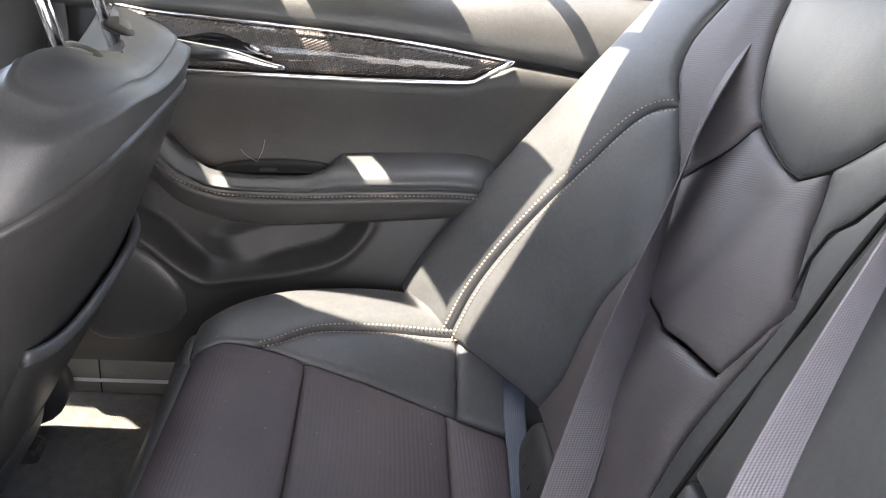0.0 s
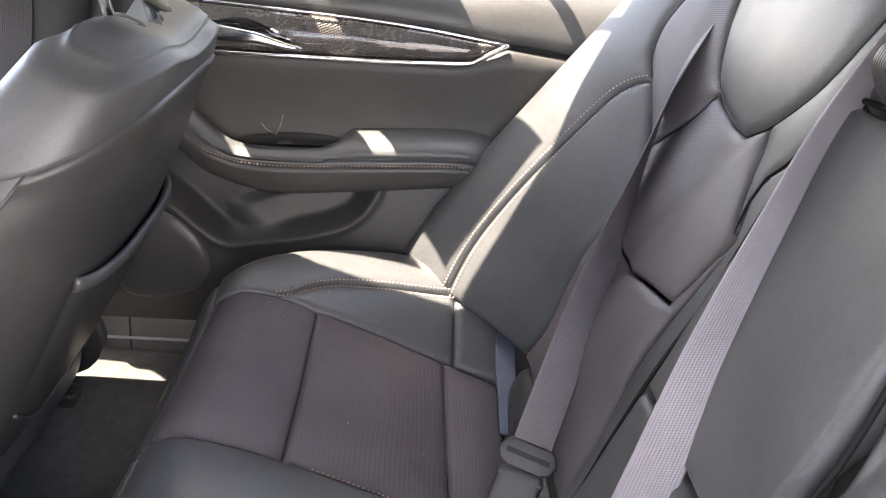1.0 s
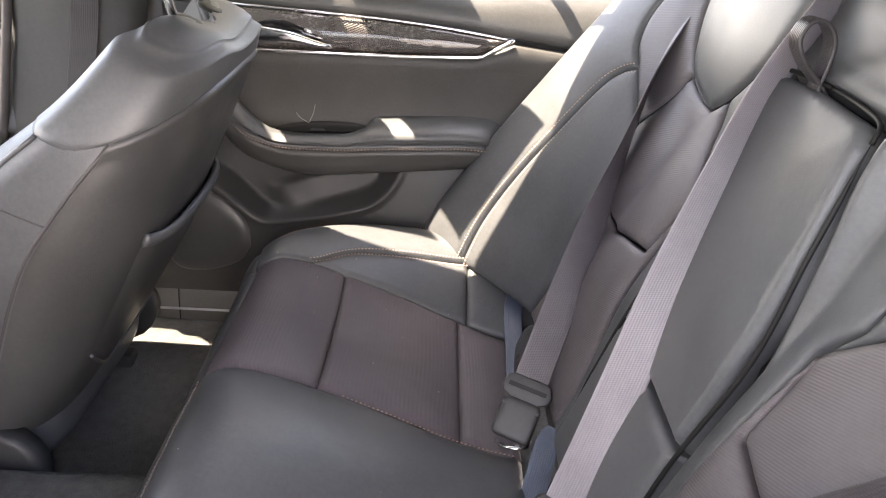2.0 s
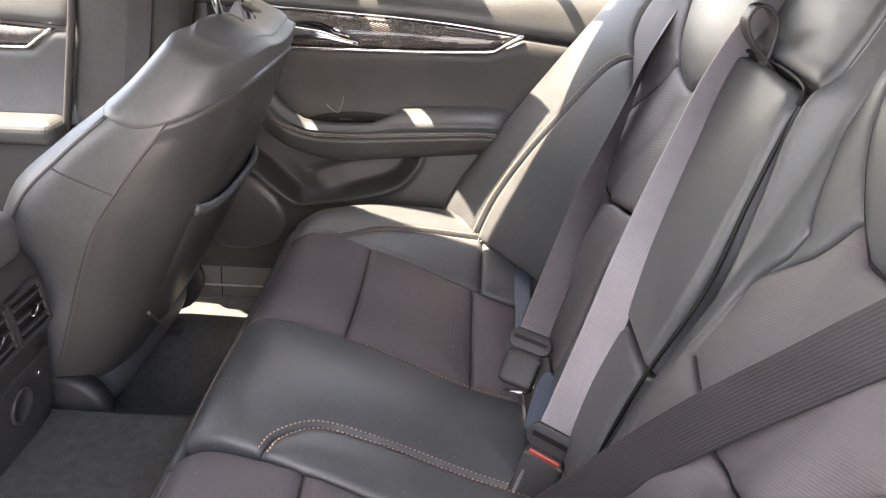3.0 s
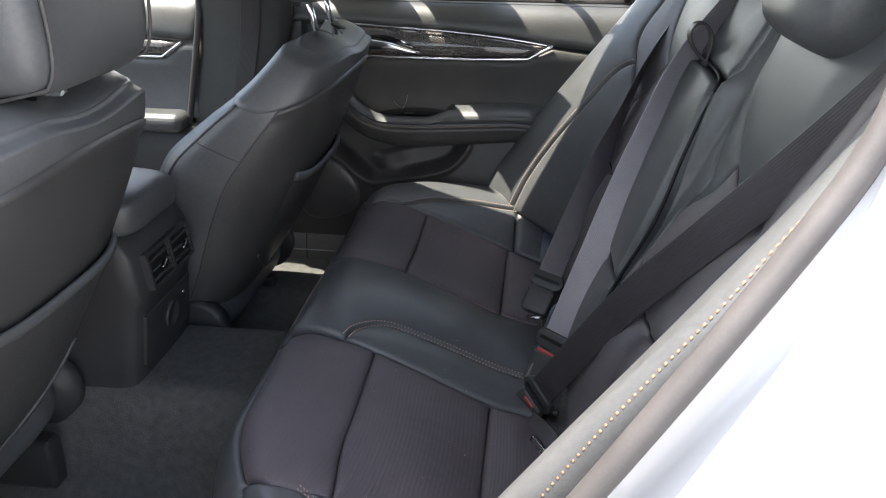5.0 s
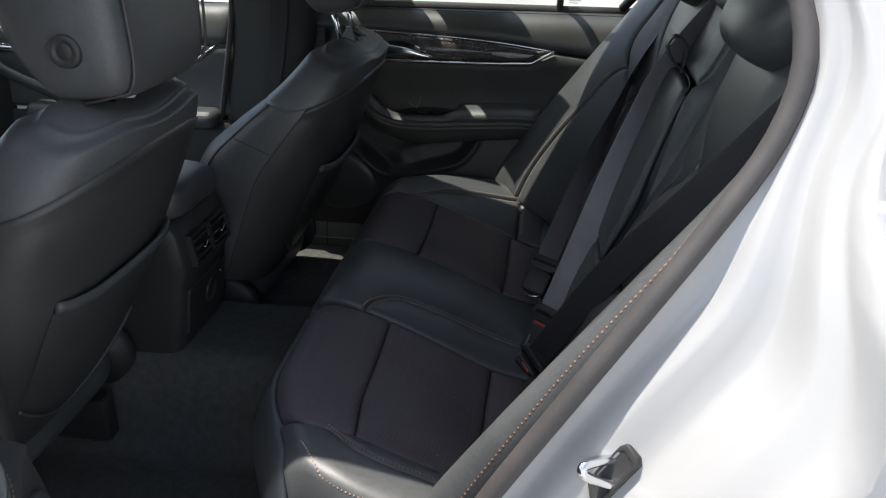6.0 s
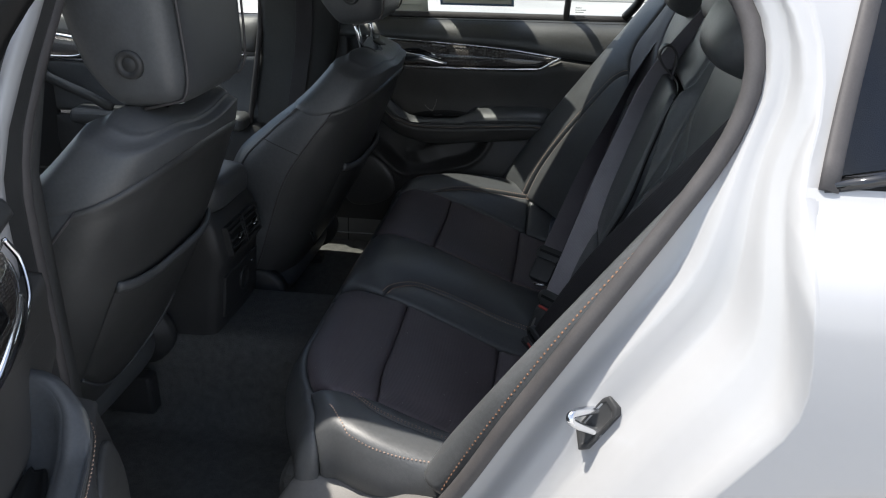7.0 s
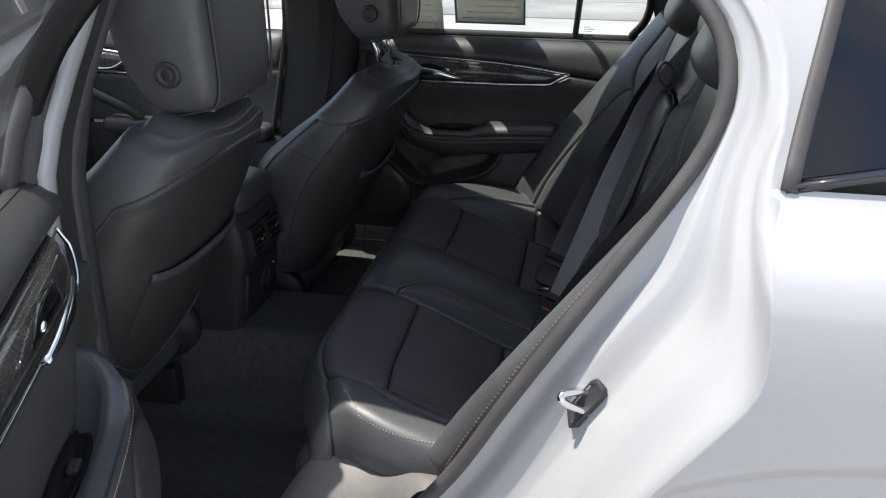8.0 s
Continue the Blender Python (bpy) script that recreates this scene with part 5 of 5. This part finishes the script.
    for sy in (-1, 1):
        line = []
        for k in range(25):
            t = -1 + 2 * k / 24
            p = shape(Vector((0.086 * max(0.0, 1 - abs(t) ** 5) ** 0.2, sy * 0.112, 0.123 * t)))
            line.append(centre + lean @ p)
        fit("seam", sweep(line, ring(0.0022, n=8), (0, 1, 0)), RUBBER, "", rest)
        fit("stitching", stitch_bm([(k / 24, 0.0) for k in range(25)], lambda u, v: line[min(24, max(0, round(u * 24)))] + Vector((0.0012, v - sy * 0.004, 0)), 0.0, 0.0035, 0.0025, 0.0008), PALE_THREAD, "pale thread", rest)
    spot = centre + Vector((0.018, -0.1385, -0.052))
    face = Matrix.Translation(spot) @ lean @ pose(0, 0, 0, 90)
    prof = [(0.0, 0.002), (0.009, 0.002), (0.0105, 0.0005), (0.012, 0.003), (0.016, 0.0045), (0.0195, 0.003), (0.021, -0.004)]
    rows = [[face @ Vector((r * math.cos(2 * math.pi * k / 28), r * math.sin(2 * math.pi * k / 28), h)) for k in range(28)] for r, h in prof[1:]]
    fit("release_button", grid_bm(rows[::-1], wrap=True, caps=True), HARD_PLASTIC, "round black release button", rest)
    for sy in (-1, 1):
        a = up * 0.64 + rear * -0.020 + Vector((0, sy * 0.062, 0))
        tip = Vector((rest_x, sy * 0.062, rest_z - 0.09))
        fit("post", sweep([a, tip], ring(0.0062, n=12), (0, 1, 0)), CHROME, "chrome head restraint post")
        m = Matrix.Translation(a + up * 0.024) @ tilt
        fit("post_collar", pillow_bm(0.019, 0.027, 0.004, 0.7, 14, m), RECESS)
    # cushion and foot
    base = pillow_bm(0.27, 0.25, 0.085, 0.4, 18, Matrix.Translation((-0.22, 0, 0.06)) @ pose(0, 0, 0, 0, -6))
    fit("seat_cushion", base, LEATHER, "black leather cushion")
    for sy in (-1, 1):
        rows = [[Vector((0.066 * math.cos(a) - 0.008, sy * w, 0.046 + 0.066 * math.sin(a))) for a in [2 * math.pi * k / 20 for k in range(20)]] for w in (0.215, 0.238, 0.244)]
        rows.append([Vector((-0.008, sy * 0.248, 0.046)) + (p - Vector((-0.008, sy * 0.244, 0.046))) * 0.85 for p in rows[-1]])
        bm = grid_bm(rows, wrap=True, caps=True)
        bmesh.ops.recalc_face_normals(bm, faces=bm.faces[:])
        fit("recliner_cover", bm, HARD_PLASTIC, "rounded black recliner cover")
        soften(fit("seat_rail", box_bm(-0.40, 0.02, sy * 0.19 - 0.02, sy * 0.19 + 0.02, -0.125, -0.03), HARD_PLASTIC), 0.008)
    return seat


build_front_seat(-0.425, 0.390, 0.34, 0.203, 0.805, "black leather front passenger seat with raised head restraint")
build_front_seat(-0.567, -0.385, 0.386, 0.236, 0.748, "black leather driver seat with lowered head restraint")


# ---- centre console ----
def build_console():
    con = thing("centre_console", "black centre console end with air vents and socket panel", "console", at=(-0.55, 0.0, 0.40))
    shift = Matrix.Translation((0.55, 0, -0.40))

    def fit(name, bm, mat, label="", parent=None):
        ob = part(name, bm, mat, parent or con, label)
        if parent is None:
            ob.matrix_parent_inverse = shift
        return ob
    lid = lambda p: Vector((p.x, p.y, p.z + 0.012 * (1 - (p.y / 0.11) ** 2)))
    fit("armrest_lid", pillow_bm(0.20, 0.105, 0.040, 0.42, 26, Matrix.Translation((-0.600, 0.0, 0.712)), lid), LEATHER, "padded black leather lid")
    body_rows = []
    for z, x, w in ((0.36, -0.440, 0.118), (0.45, -0.425, 0.112), (0.56, -0.412, 0.108), (0.585, -0.400, 0.110), (0.66, -0.412, 0.112), (0.69, -0.430, 0.112), (0.70, -0.47, 0.11)):
        body_rows.append([Vector((x - a, b * w, z)) for a, b in ((0.5, -1.06), (0.03, -1.03), (0.008, -0.99), (0.0, -0.94), (-0.003, -0.5), (-0.004, 0), (-0.003, 0.5), (0.0, 0.94), (0.008, 0.99), (0.03, 1.03), (0.5, 1.06))])
    fit("console_body", grid_bm(body_rows), HARD_PLASTIC, "hard black console shell")
    for sy in (-1, 1):
        m = Matrix.Translation((-0.399, sy * 0.042, 0.624)) @ pose(0, 0, 0, 0, -9)
        vent = fit("air_vent", box_bm(-0.020, 0.003, -0.036, 0.036, -0.027, 0.027, m), RECESS, "small black air vent")
        for k in range(3):
            fit("slat", box_bm(-0.002, 0.0085, -0.033, 0.033, -0.017 + k * 0.017 - 0.0016, -0.017 + k * 0.017 + 0.0016, m), SOFT_PLASTIC, "", vent)
        fit("vent_tab", pillow_bm(0.004, 0.010, 0.0022, 0.5, 8, m @ Matrix.Translation((0.012, 0.0, 0.0)) @ pose(0, 0, 0, 25, 0, 0)), CHROME, "bright vent tab", vent)
        for z in (-0.029, 0.029):
            fit("vent_rim", box_bm(-0.01, 0.007, -0.040, 0.040, z - 0.003, z + 0.003, m), HARD_PLASTIC, "", vent)
        for y in (-0.038, 0.038):
            fit("vent_rim", box_bm(-0.01, 0.007, y - 0.003, y + 0.003, -0.03, 0.03, m), HARD_PLASTIC, "", vent)
    m = Matrix.Translation((-0.417, 0.0, 0.50)) @ pose(0, 0, 0, 0, 7)
    soften(fit("socket_panel", box_bm(-0.004, 0.005, -0.092, 0.092, -0.052, 0.045, m), HARD_PLASTIC, "satin black socket panel"), 0.003)
    rows = [[m @ Vector((h, 0.01 + r * math.cos(2 * math.pi * k / 24), r * math.sin(2 * math.pi * k / 24))) for k in range(24)] for r, h in ((0.026, 0.004), (0.026, 0.009), (0.023, 0.010), (0.021, 0.007))]
    fit("socket_cap", grid_bm(rows, wrap=True, caps=True), HARD_PLASTIC, "round socket cap")
    fit("seat_heat_lamp", pillow_bm(0.002, 0.004, 0.004, 0.8, 8, m @ Matrix.Translation((0.006, 0.06, 0.02))), CHROME)


build_console()


# ---- right front door, seen past the seats ----
def build_front_door():
    door = thing("front_door", "closed black front door panel with carbon trim", "car door", at=(-1.0, 0.74, 0.40))
    shift = Matrix.Translation((1.0, -0.74, -0.40))

    def fit(name, bm, mat, label=""):
        ob = part(name, bm, mat, door, label)
        ob.matrix_parent_inverse = shift
        return ob

    def add(name, outline, mat, label="", **k):
        return fit(name, panel_bm(outline, door_place, **k), mat, label)
    add("upper_panel", [(-1.5, 0.92), (-0.85, 0.885), (-0.62, 0.872), (-0.60, 0.975), (-1.5, 0.965)], SOFT_PLASTIC, "", puff=0.006, edge=0.02, res=0.02)
    add("trim_spear", [(-1.5, 0.915), (-0.85, 0.880), (-0.655, 0.868), (-0.70, 0.832), (-1.5, 0.835)], CARBON, "dark carbon weave trim", puff=0.007, edge=0.025, res=0.012)
    line = [door_place(x, z) + Vector((0, -0.006, 0)) for x, z in ((-1.5, 0.832), (-1.1, 0.831), (-0.78, 0.830), (-0.705, 0.831), (-0.68, 0.848), (-0.650, 0.868))]
    fit("chrome_strip", sweep(line, ring(0.003, 0.003, 8)), CHROME, "thin chrome strip")
    add("middle_panel", [(-1.5, 0.826), (-0.70, 0.826), (-0.645, 0.864), (-0.60, 0.864), (-0.60, 0.68), (-1.5, 0.68)], LEATHER, "", puff=0.004, edge=0.02, res=0.02)
    add("lower_panel", [(-1.5, 0.67), (-0.60, 0.67), (-0.60, 0.40), (-1.5, 0.40)], HARD_PLASTIC, "", puff=0.004, edge=0.02, res=0.025)
    soften(fit("armrest", box_bm(-1.2, -0.645, 0.640, 0.74, 0.650, 0.700), LEATHER, "padded black armrest"), 0.022, 5)
    bezel = curve_points([door_place(x, z) + Vector((0, -0.012, 0)) for x, z in ((-1.30, 0.905), (-1.18, 0.898), (-1.12, 0.885), (-1.16, 0.850), (-1.22, 0.842), (-1.30, 0.85))], 5, True)
    fit("handle_bezel", sweep(bezel + bezel[:1], ring(0.005, 0.004, 8), (0, 1, 0), caps=False), CHROME, "chrome handle bezel")
    pull = curve_points([(-1.30, 0.70, 0.80), (-1.24, 0.655, 0.785), (-1.12, 0.645, 0.74), (-1.06, 0.66, 0.70)], 6)
    fit("grab_handle", sweep(pull, ring(0.016, 0.010, 10), (0, 1, 0)), SOFT_PLASTIC, "black pull handle")
    rows = [[glass_point(x, z) for x in (-1.45, -1.0, -0.65)] for z in (0.975, 1.1, 1.2, 1.31)]
    fit("window_pane", grid_bm(rows), SIDE_GLASS, "clear side window glass")


build_front_door()


# ---- belts ----
def build_belt(label, line, across, width=0.047, mat=WEBBING):
    at = line[-1]
    belt = thing("seat_belt", label, "seat belt", group="rear seat belts", at=tuple(at))
    ob = part("webbing", ribbon_bm(line, width, 0.0022, across), mat, belt)
    ob.matrix_parent_inverse = Matrix.Translation(-at)
    return belt


def build_tongue(belt, at, way, across):
    """The metal tongue in its black grip, at the belt's end."""
    z = Vector(way).normalized()
    y = (Vector(across) - z * Vector(across).dot(z)).normalized()
    x = y.cross(z)
    m = Matrix(((x.x, y.x, z.x, at.x), (x.y, y.y, z.y, at.y), (x.z, y.z, z.z, at.z), (0, 0, 0, 1)))
    shift = Matrix.Translation(-Vector(belt.location))
    outline = [(-0.035, 0.002), (-0.030, 0.014), (-0.024, 0.018), (0.024, 0.018), (0.030, 0.014), (0.035, 0.002), (0.031, -0.009), (0.019, -0.015), (-0.019, -0.015), (-0.031, -0.009)]
    rows = [[m @ Vector((d, a * k, b * k)) for a, b in outline] for d, k in ((-0.0065, 0.93), (-0.0045, 1.0), (0.0045, 1.0), (0.0065, 0.93))]
    bm = grid_bm(rows, wrap=True, caps=True)
    bmesh.ops.recalc_face_normals(bm, faces=bm.faces[:])
    grip = soften(part("tongue_grip", bm, HARD_PLASTIC, belt, "black tongue grip"), 0.0015)
    grip.matrix_parent_inverse = shift
    ob = part("slot", box_bm(0.004, 0.0085, -0.026, 0.026, 0.000, 0.006, m), RECESS, grip)
    ob = part("tongue", box_bm(-0.0015, 0.0015, -0.012, 0.012, -0.03, -0.01, m), STEEL, belt, "steel tongue")
    ob.matrix_parent_inverse = shift
    return m


def build_buckle(m, label, length=0.075, red=True):
    ob = thing("belt_buckle", label, "belt buckle", group="rear belt buckles", at=tuple(m.translation))
    shift = Matrix.Translation(-m.translation)
    case = part("case", pillow_bm(0.013, 0.027, length / 2, 0.3, 16, m @ Matrix.Translation((0, 0, -0.0125 - length / 2))), HARD_PLASTIC, ob)
    case.matrix_parent_inverse = shift
    lip = soften(part("case_lip", box_bm(-0.0145, 0.0125, -0.0265, 0.0265, -0.026, -0.0215, m), SOFT_PLASTIC, ob), 0.0015)
    lip.matrix_parent_inverse = shift
    if red:
        wide = 0.021 if length > 0.08 else 0.011
        b = soften(part("release_button", box_bm(-0.008, 0.0142, -wide, wide, -0.0215, -0.0150, m), RED, ob, "red release button"), 0.002)
        b.matrix_parent_inverse = shift
        b = part("side_rib", pillow_bm(0.0025, 0.0025, length * 0.28, 0.6, 10, m @ Matrix.Translation((0.0125, -0.017, -0.022 - length * 0.5))), GREY_TRIM, ob, "paler moulded rib")
        b.matrix_parent_inverse = shift
    return ob


# belt of the far seat, from the shoulder to its buckle beside the middle seat
r_line = [Vector(p) for p in curve_points([(0.60, 0.60, 1.14), (0.515, 0.530, 1.02), (0.452, 0.470, 0.905), (0.395, 0.385, 0.790), (0.340, 0.300, 0.675), (0.272, 0.190, 0.525)], 8)]
edge_way, face_way = Vector((0.215, 0.733, -0.645)), Vector((0.905, -0.400, -0.153))
twist = []
for k in range(len(r_line)):
    t = k / (len(r_line) - 1)
    turn = radians(-38 * smoothstep(0.50, 0.20, t) + 82 * smoothstep(0.46, 0.98, t))
    twist.append(edge_way * math.cos(turn) + face_way * math.sin(turn))
r_belt = build_belt("black webbing belt clicked in over the far backrest", r_line, twist)
m = build_tongue(r_belt, r_line[-1], r_line[-3] - r_line[-1], (0.82, -0.35, -0.25))
far_buckle = build_buckle(m, "black belt buckle sunk beside the middle seat", 0.055, red=False)
bracket = curve_points([(0.236, 0.172, 0.458), (0.238, 0.150, 0.468), (0.252, 0.136, 0.474), (0.270, 0.138, 0.474), (0.276, 0.156, 0.470)], 6)
ob = part("anchor_bracket", sweep(bracket, ring(0.0034, 0.0026, n=8), (0, 0, 1)), CHROME, far_buckle, "bright steel anchor bracket")
ob.matrix_parent_inverse = Matrix.Translation(-far_buckle.location)
fold = [Vector(p) for p in curve_points([(0.330, 0.150, 0.488), (0.312, 0.138, 0.503), (0.297, 0.125, 0.497), (0.286, 0.100, 0.476), (0.274, 0.066, 0.450), (0.266, 0.036, 0.425)], 8)]
build_belt("short dark webbing folded beside the far buckle", fold, (0.90, -0.30, 0.10), 0.032, BLUE_WEBBING)
# middle belt, its webbing paled with painted sheen
c_line = [Vector(p) for p in curve_points([(0.60, 0.165, 1.14), (0.506, 0.104, 1.040), (0.448, 0.070, 0.962), (0.418, 0.053, 0.886), (0.378, 0.026, 0.780), (0.342, -0.006, 0.682), (0.309, -0.030, 0.590), (0.286, -0.044, 0.524)], 8)]
c_way = []
for k in range(len(c_line)):
    t = k / (len(c_line) - 1)
    c_way.append(Vector((0.30, 0.85, -0.42)).lerp(Vector((0.87, -0.40, -0.20)), 0.38 + 0.62 * smoothstep(0.25, 0.9, t)))
c_belt = build_belt("webbing belt greyed by painted sheen over the folded middle armrest", c_line, c_way, mat=SHEEN_WEBBING)
m = build_tongue(c_belt, c_line[-1], c_line[-3] - c_line[-1], (0.87, -0.40, -0.20))
build_buckle(m, "black buckle with red button, middle belt clicked in", 0.10)
# belt of the near seat
l_line = [Vector(p) for p in curve_points([(0.590, -0.560, 1.160), (0.498, -0.461, 0.988), (0.424, -0.372, 0.851), (0.352, -0.283, 0.713), (0.262, -0.140, 0.482)], 8)]
l_belt = build_belt("black webbing belt clicked in across the near backrest", l_line, (0.45, -0.42, -0.47), mat=BLACK_WEBBING)
m = build_tongue(l_belt, l_line[-1], l_line[-3] - l_line[-1], (0.45, -0.42, -0.47))
near_buckle = build_buckle(m, "black buckle with red button beside the near seat")
bar = curve_points([(0.232, -0.120, 0.474), (0.250, -0.134, 0.466), (0.272, -0.142, 0.460), (0.296, -0.150, 0.455)], 6)
ob = part("latch_bar", sweep(bar, ring(0.0052, n=10), (0, 0, 1)), HARD_PLASTIC, near_buckle, "smooth black bar under the buckle")
ob.matrix_parent_inverse = Matrix.Translation(-near_buckle.location)
bar = [Vector((0.254, -0.216, 0.4545)).lerp(Vector((0.287, -0.250, 0.440)), k / 6) for k in range(7)]
ob = part("anchor_plate", ribbon_bm(bar, 0.010, 0.003, (0, 0.3, 1)), STEEL, near_buckle, "bright steel anchor plate edge")
ob.matrix_parent_inverse = Matrix.Translation(-near_buckle.location)
stub = [Vector(p) for p in curve_points([(0.250, -0.176, 0.459), (0.264, -0.190, 0.458), (0.280, -0.208, 0.452), (0.294, -0.224, 0.436)], 6)]
build_belt("short black webbing stub in the seat crevice", stub, (0.45, 0.55, 0.60), 0.026, BLACK_WEBBING)
# the loose lap strap that hangs from the right-hand buckle
lap = curve_points([(0.312, 0.600, 0.500), (0.292, 0.555, 0.500), (0.280, 0.500, 0.488), (0.277, 0.455, 0.470), (0.278, 0.400, 0.452), (0.276, 0.340, 0.440)], 8)
spread = [Vector((0.85, 0.35, 0.1)).lerp(Vector((0.85, -0.1, -0.1)), smoothstep(0.1, 0.6, k / (len(lap) - 1))) for k in range(len(lap))]
strap = build_belt("blue-black lap webbing tucked behind the cushion", lap, spread, 0.030, BLUE_WEBBING)
# belt of the front passenger, on the middle pillar
pil = [Vector((-0.512 + 0.20 * (z - 0.66), 0.694 - 0.19 * smoothstep(0.86, 1.36, z), z)) for z in [1.25 - 0.85 * k / 16 for k in range(17)]]
build_belt("black webbing belt hanging on the middle pillar", pil, (1, 0, 0.2), 0.047, BLACK_WEBBING)


# ---- papers on the far window ----
def build_label_sheet(x0, x1, z0, z1, border, label):
    sheet = thing("window_label", label, "window label", group="window labels", at=tuple(glass_point((x0 + x1) / 2, z0)))
    shift = Matrix.Translation(-Vector(sheet.location))

    def flat(name, a0, a1, b0, b1, mat, lift):
        rows = [[glass_point(a0 + (a1 - a0) * k / 6, b0 + (b1 - b0) * j / 8) + Vector((0, -lift, 0)) for k in range(7)] for j in range(9)]
        ob = part(name, solid_sheet(rows, 0.0005, (0, 1, 0)), mat, sheet)
        ob.matrix_parent_inverse = shift
    flat("paper", x0, x1, z0, z1, PAPER, 0.004)
    if border:
        for a0, a1, b0, b1 in ((x0, x1, z0, z0 + 0.006), (x0, x0 + 0.006, z0, z1), (x1 - 0.006, x1, z0, z1)):
            flat("printed_border", a0, a1, b0, b1, PAPER_BLUE, 0.0052)
    for k in range(11):
        z = z0 + 0.016 + 0.018 * k
        flat("printed_line", x0 + 0.02 + 0.02 * (k % 3), x1 - 0.02 - 0.015 * (k % 2), z, z + 0.0022, INK, 0.0056)


build_label_sheet(-0.318, -0.122, 0.992, 1.268, False, "pale paper window label with grey print")
build_label_sheet(-0.086, 0.122, 1.012, 1.277, True, "paper window label with blue border and grey print")


# ---- lint and dust ----
lint = thing("lint_fibres", "two pale fibres stuck to the window switch", "lint", at=(-0.092, 0.694, 0.73))
for k, (dx, dz, bow) in enumerate(((0.012, 0.034, 0.004), (-0.022, 0.018, -0.006))):
    line = curve_points([(0, 0, 0), (dx * 0.35 + bow, -0.003, dz * 0.5), (dx, -0.002, dz)], 8)
    part("fibre", sweep(line, ring(0.00028, n=5), (0, 1, 0)), PAPER, lint)
random.seed(5)
bm = bmesh.new()
for k in range(46):
    p = lay(seat_place, random.uniform(-0.13, 0.18), random.uniform(-0.5, 0.5), 0.013)
    r = random.uniform(0.0003, 0.0007)
    bmesh.ops.create_icosphere(bm, subdivisions=1, radius=r, matrix=Matrix.Translation(p))
dust = part("dust_specks", bm, PAPER)
tagged(dust, "pale dust specks scattered over the seat cushion", "dust", kind="stuff")


# ---- outside ----
ground = part("ground", grid_bm([[Vector((x, y, 0.004 * noise.noise((x, y, 3)) if abs(x) + abs(y) < 40 else 0)) for x in [-400, -60, -20, -10, -5, 0, 5, 10, 20, 60, 400]]
                                 for y in [-400, -60, -20, -10, -5, 0, 5, 10, 20, 60, 400]]), CONCRETE)
tagged(ground, "sunlit pale concrete forecourt reaching to the horizon", "ground", kind="structure")
road = part("road", solid_sheet([[Vector((x, y, 0.012)) for x in (-80, -30, -10, 0, 10, 30, 80)] for y in (9.8, 11, 14, 22)], 0.01, (0, 0, -1)), ASPHALT)
tagged(road, "pale worn road beyond the forecourt", "road", kind="structure")
line = part("road_line", solid_sheet([[Vector((x, y, 0.018)) for x in (0.4, 2.0, 4.0)] for y in (12.2, 12.34)], 0.004, (0, 0, -1)), PAPER)
tagged(line, "white painted line on the pale road", "road marking", kind="structure")
bed = part("grass_bed", solid_sheet([[Vector((x, y, 0.07 + 0.03 * noise.noise((x, y, 1)))) for x in [-16 + 0.9 * k for k in range(12)]] for y in (8.6, 9.2, 9.8, 10.6, 11.4)], 0.07, (0, 0, -1)), GRASS)
tagged(bed, "mown grass bed beside the forecourt", "grass", kind="stuff")


def build_shrub(x, y, wide, high):
    """Stems and several hundred small leaves in uneven clumps."""
    shrub = thing("shrub", "leafy green shrub on the grass bed", "shrub", group="shrubs by the road", at=(x, y, 0.08))
    bm = bmesh.new()
    for k in range(7):
        a = 2 * math.pi * k / 7 + random.uniform(-0.3, 0.3)
        tip = Vector((math.cos(a) * wide * 0.5, math.sin(a) * wide * 0.5, high * random.uniform(0.6, 0.9)))
        stem = sweep(curve_points([(0, 0, 0), tip * 0.4 + Vector((0, 0, 0.08)), tip], 4), ring(0.014, n=5), (0.3, 1, 0), size=lambda t: 1 - 0.7 * t)
        me = bpy.data.meshes.new("stem")
        stem.to_mesh(me)
        stem.free()
        bm.from_mesh(me)
    part("stems", bm, LEAF, shrub)
    verts, faces = [], []
    for k in range(26):
        a, h = random.uniform(0, 2 * math.pi), random.uniform(0.15, 1.0)
        c = Vector((math.cos(a) * wide * random.uniform(0.1, 0.62), math.sin(a) * wide * random.uniform(0.1, 0.62), high * h))
        for j in range(34):
            p = c + Vector((random.gauss(0, 0.12), random.gauss(0, 0.12), random.gauss(0, 0.10)))
            u = Vector((random.gauss(0, 1), random.gauss(0, 1), random.gauss(0, 0.5))).normalized()
            w = u.orthogonal().normalized() * random.uniform(0.018, 0.03)
            u *= random.uniform(0.04, 0.07)
            n = len(verts)
            verts += [p, p + u * 0.5 + w, p + u, p + u * 0.5 - w]
            faces.append((n, n + 1, n + 2, n + 3))
    me = bpy.data.meshes.new("leaves")
    me.from_pydata(verts, [], faces)
    me.materials.append(LEAF)
    ob = new("leaves", me)
    ob.parent = shrub


random.seed(11)
for x, y, wide, high in ((-6.3, 9.6, 0.9, 1.3), (-7.6, 10.2, 1.1, 1.6), (-9.2, 9.9, 1.0, 1.4), (-11.0, 10.3, 1.2, 1.7)):
    build_shrub(x, y, wide, high)
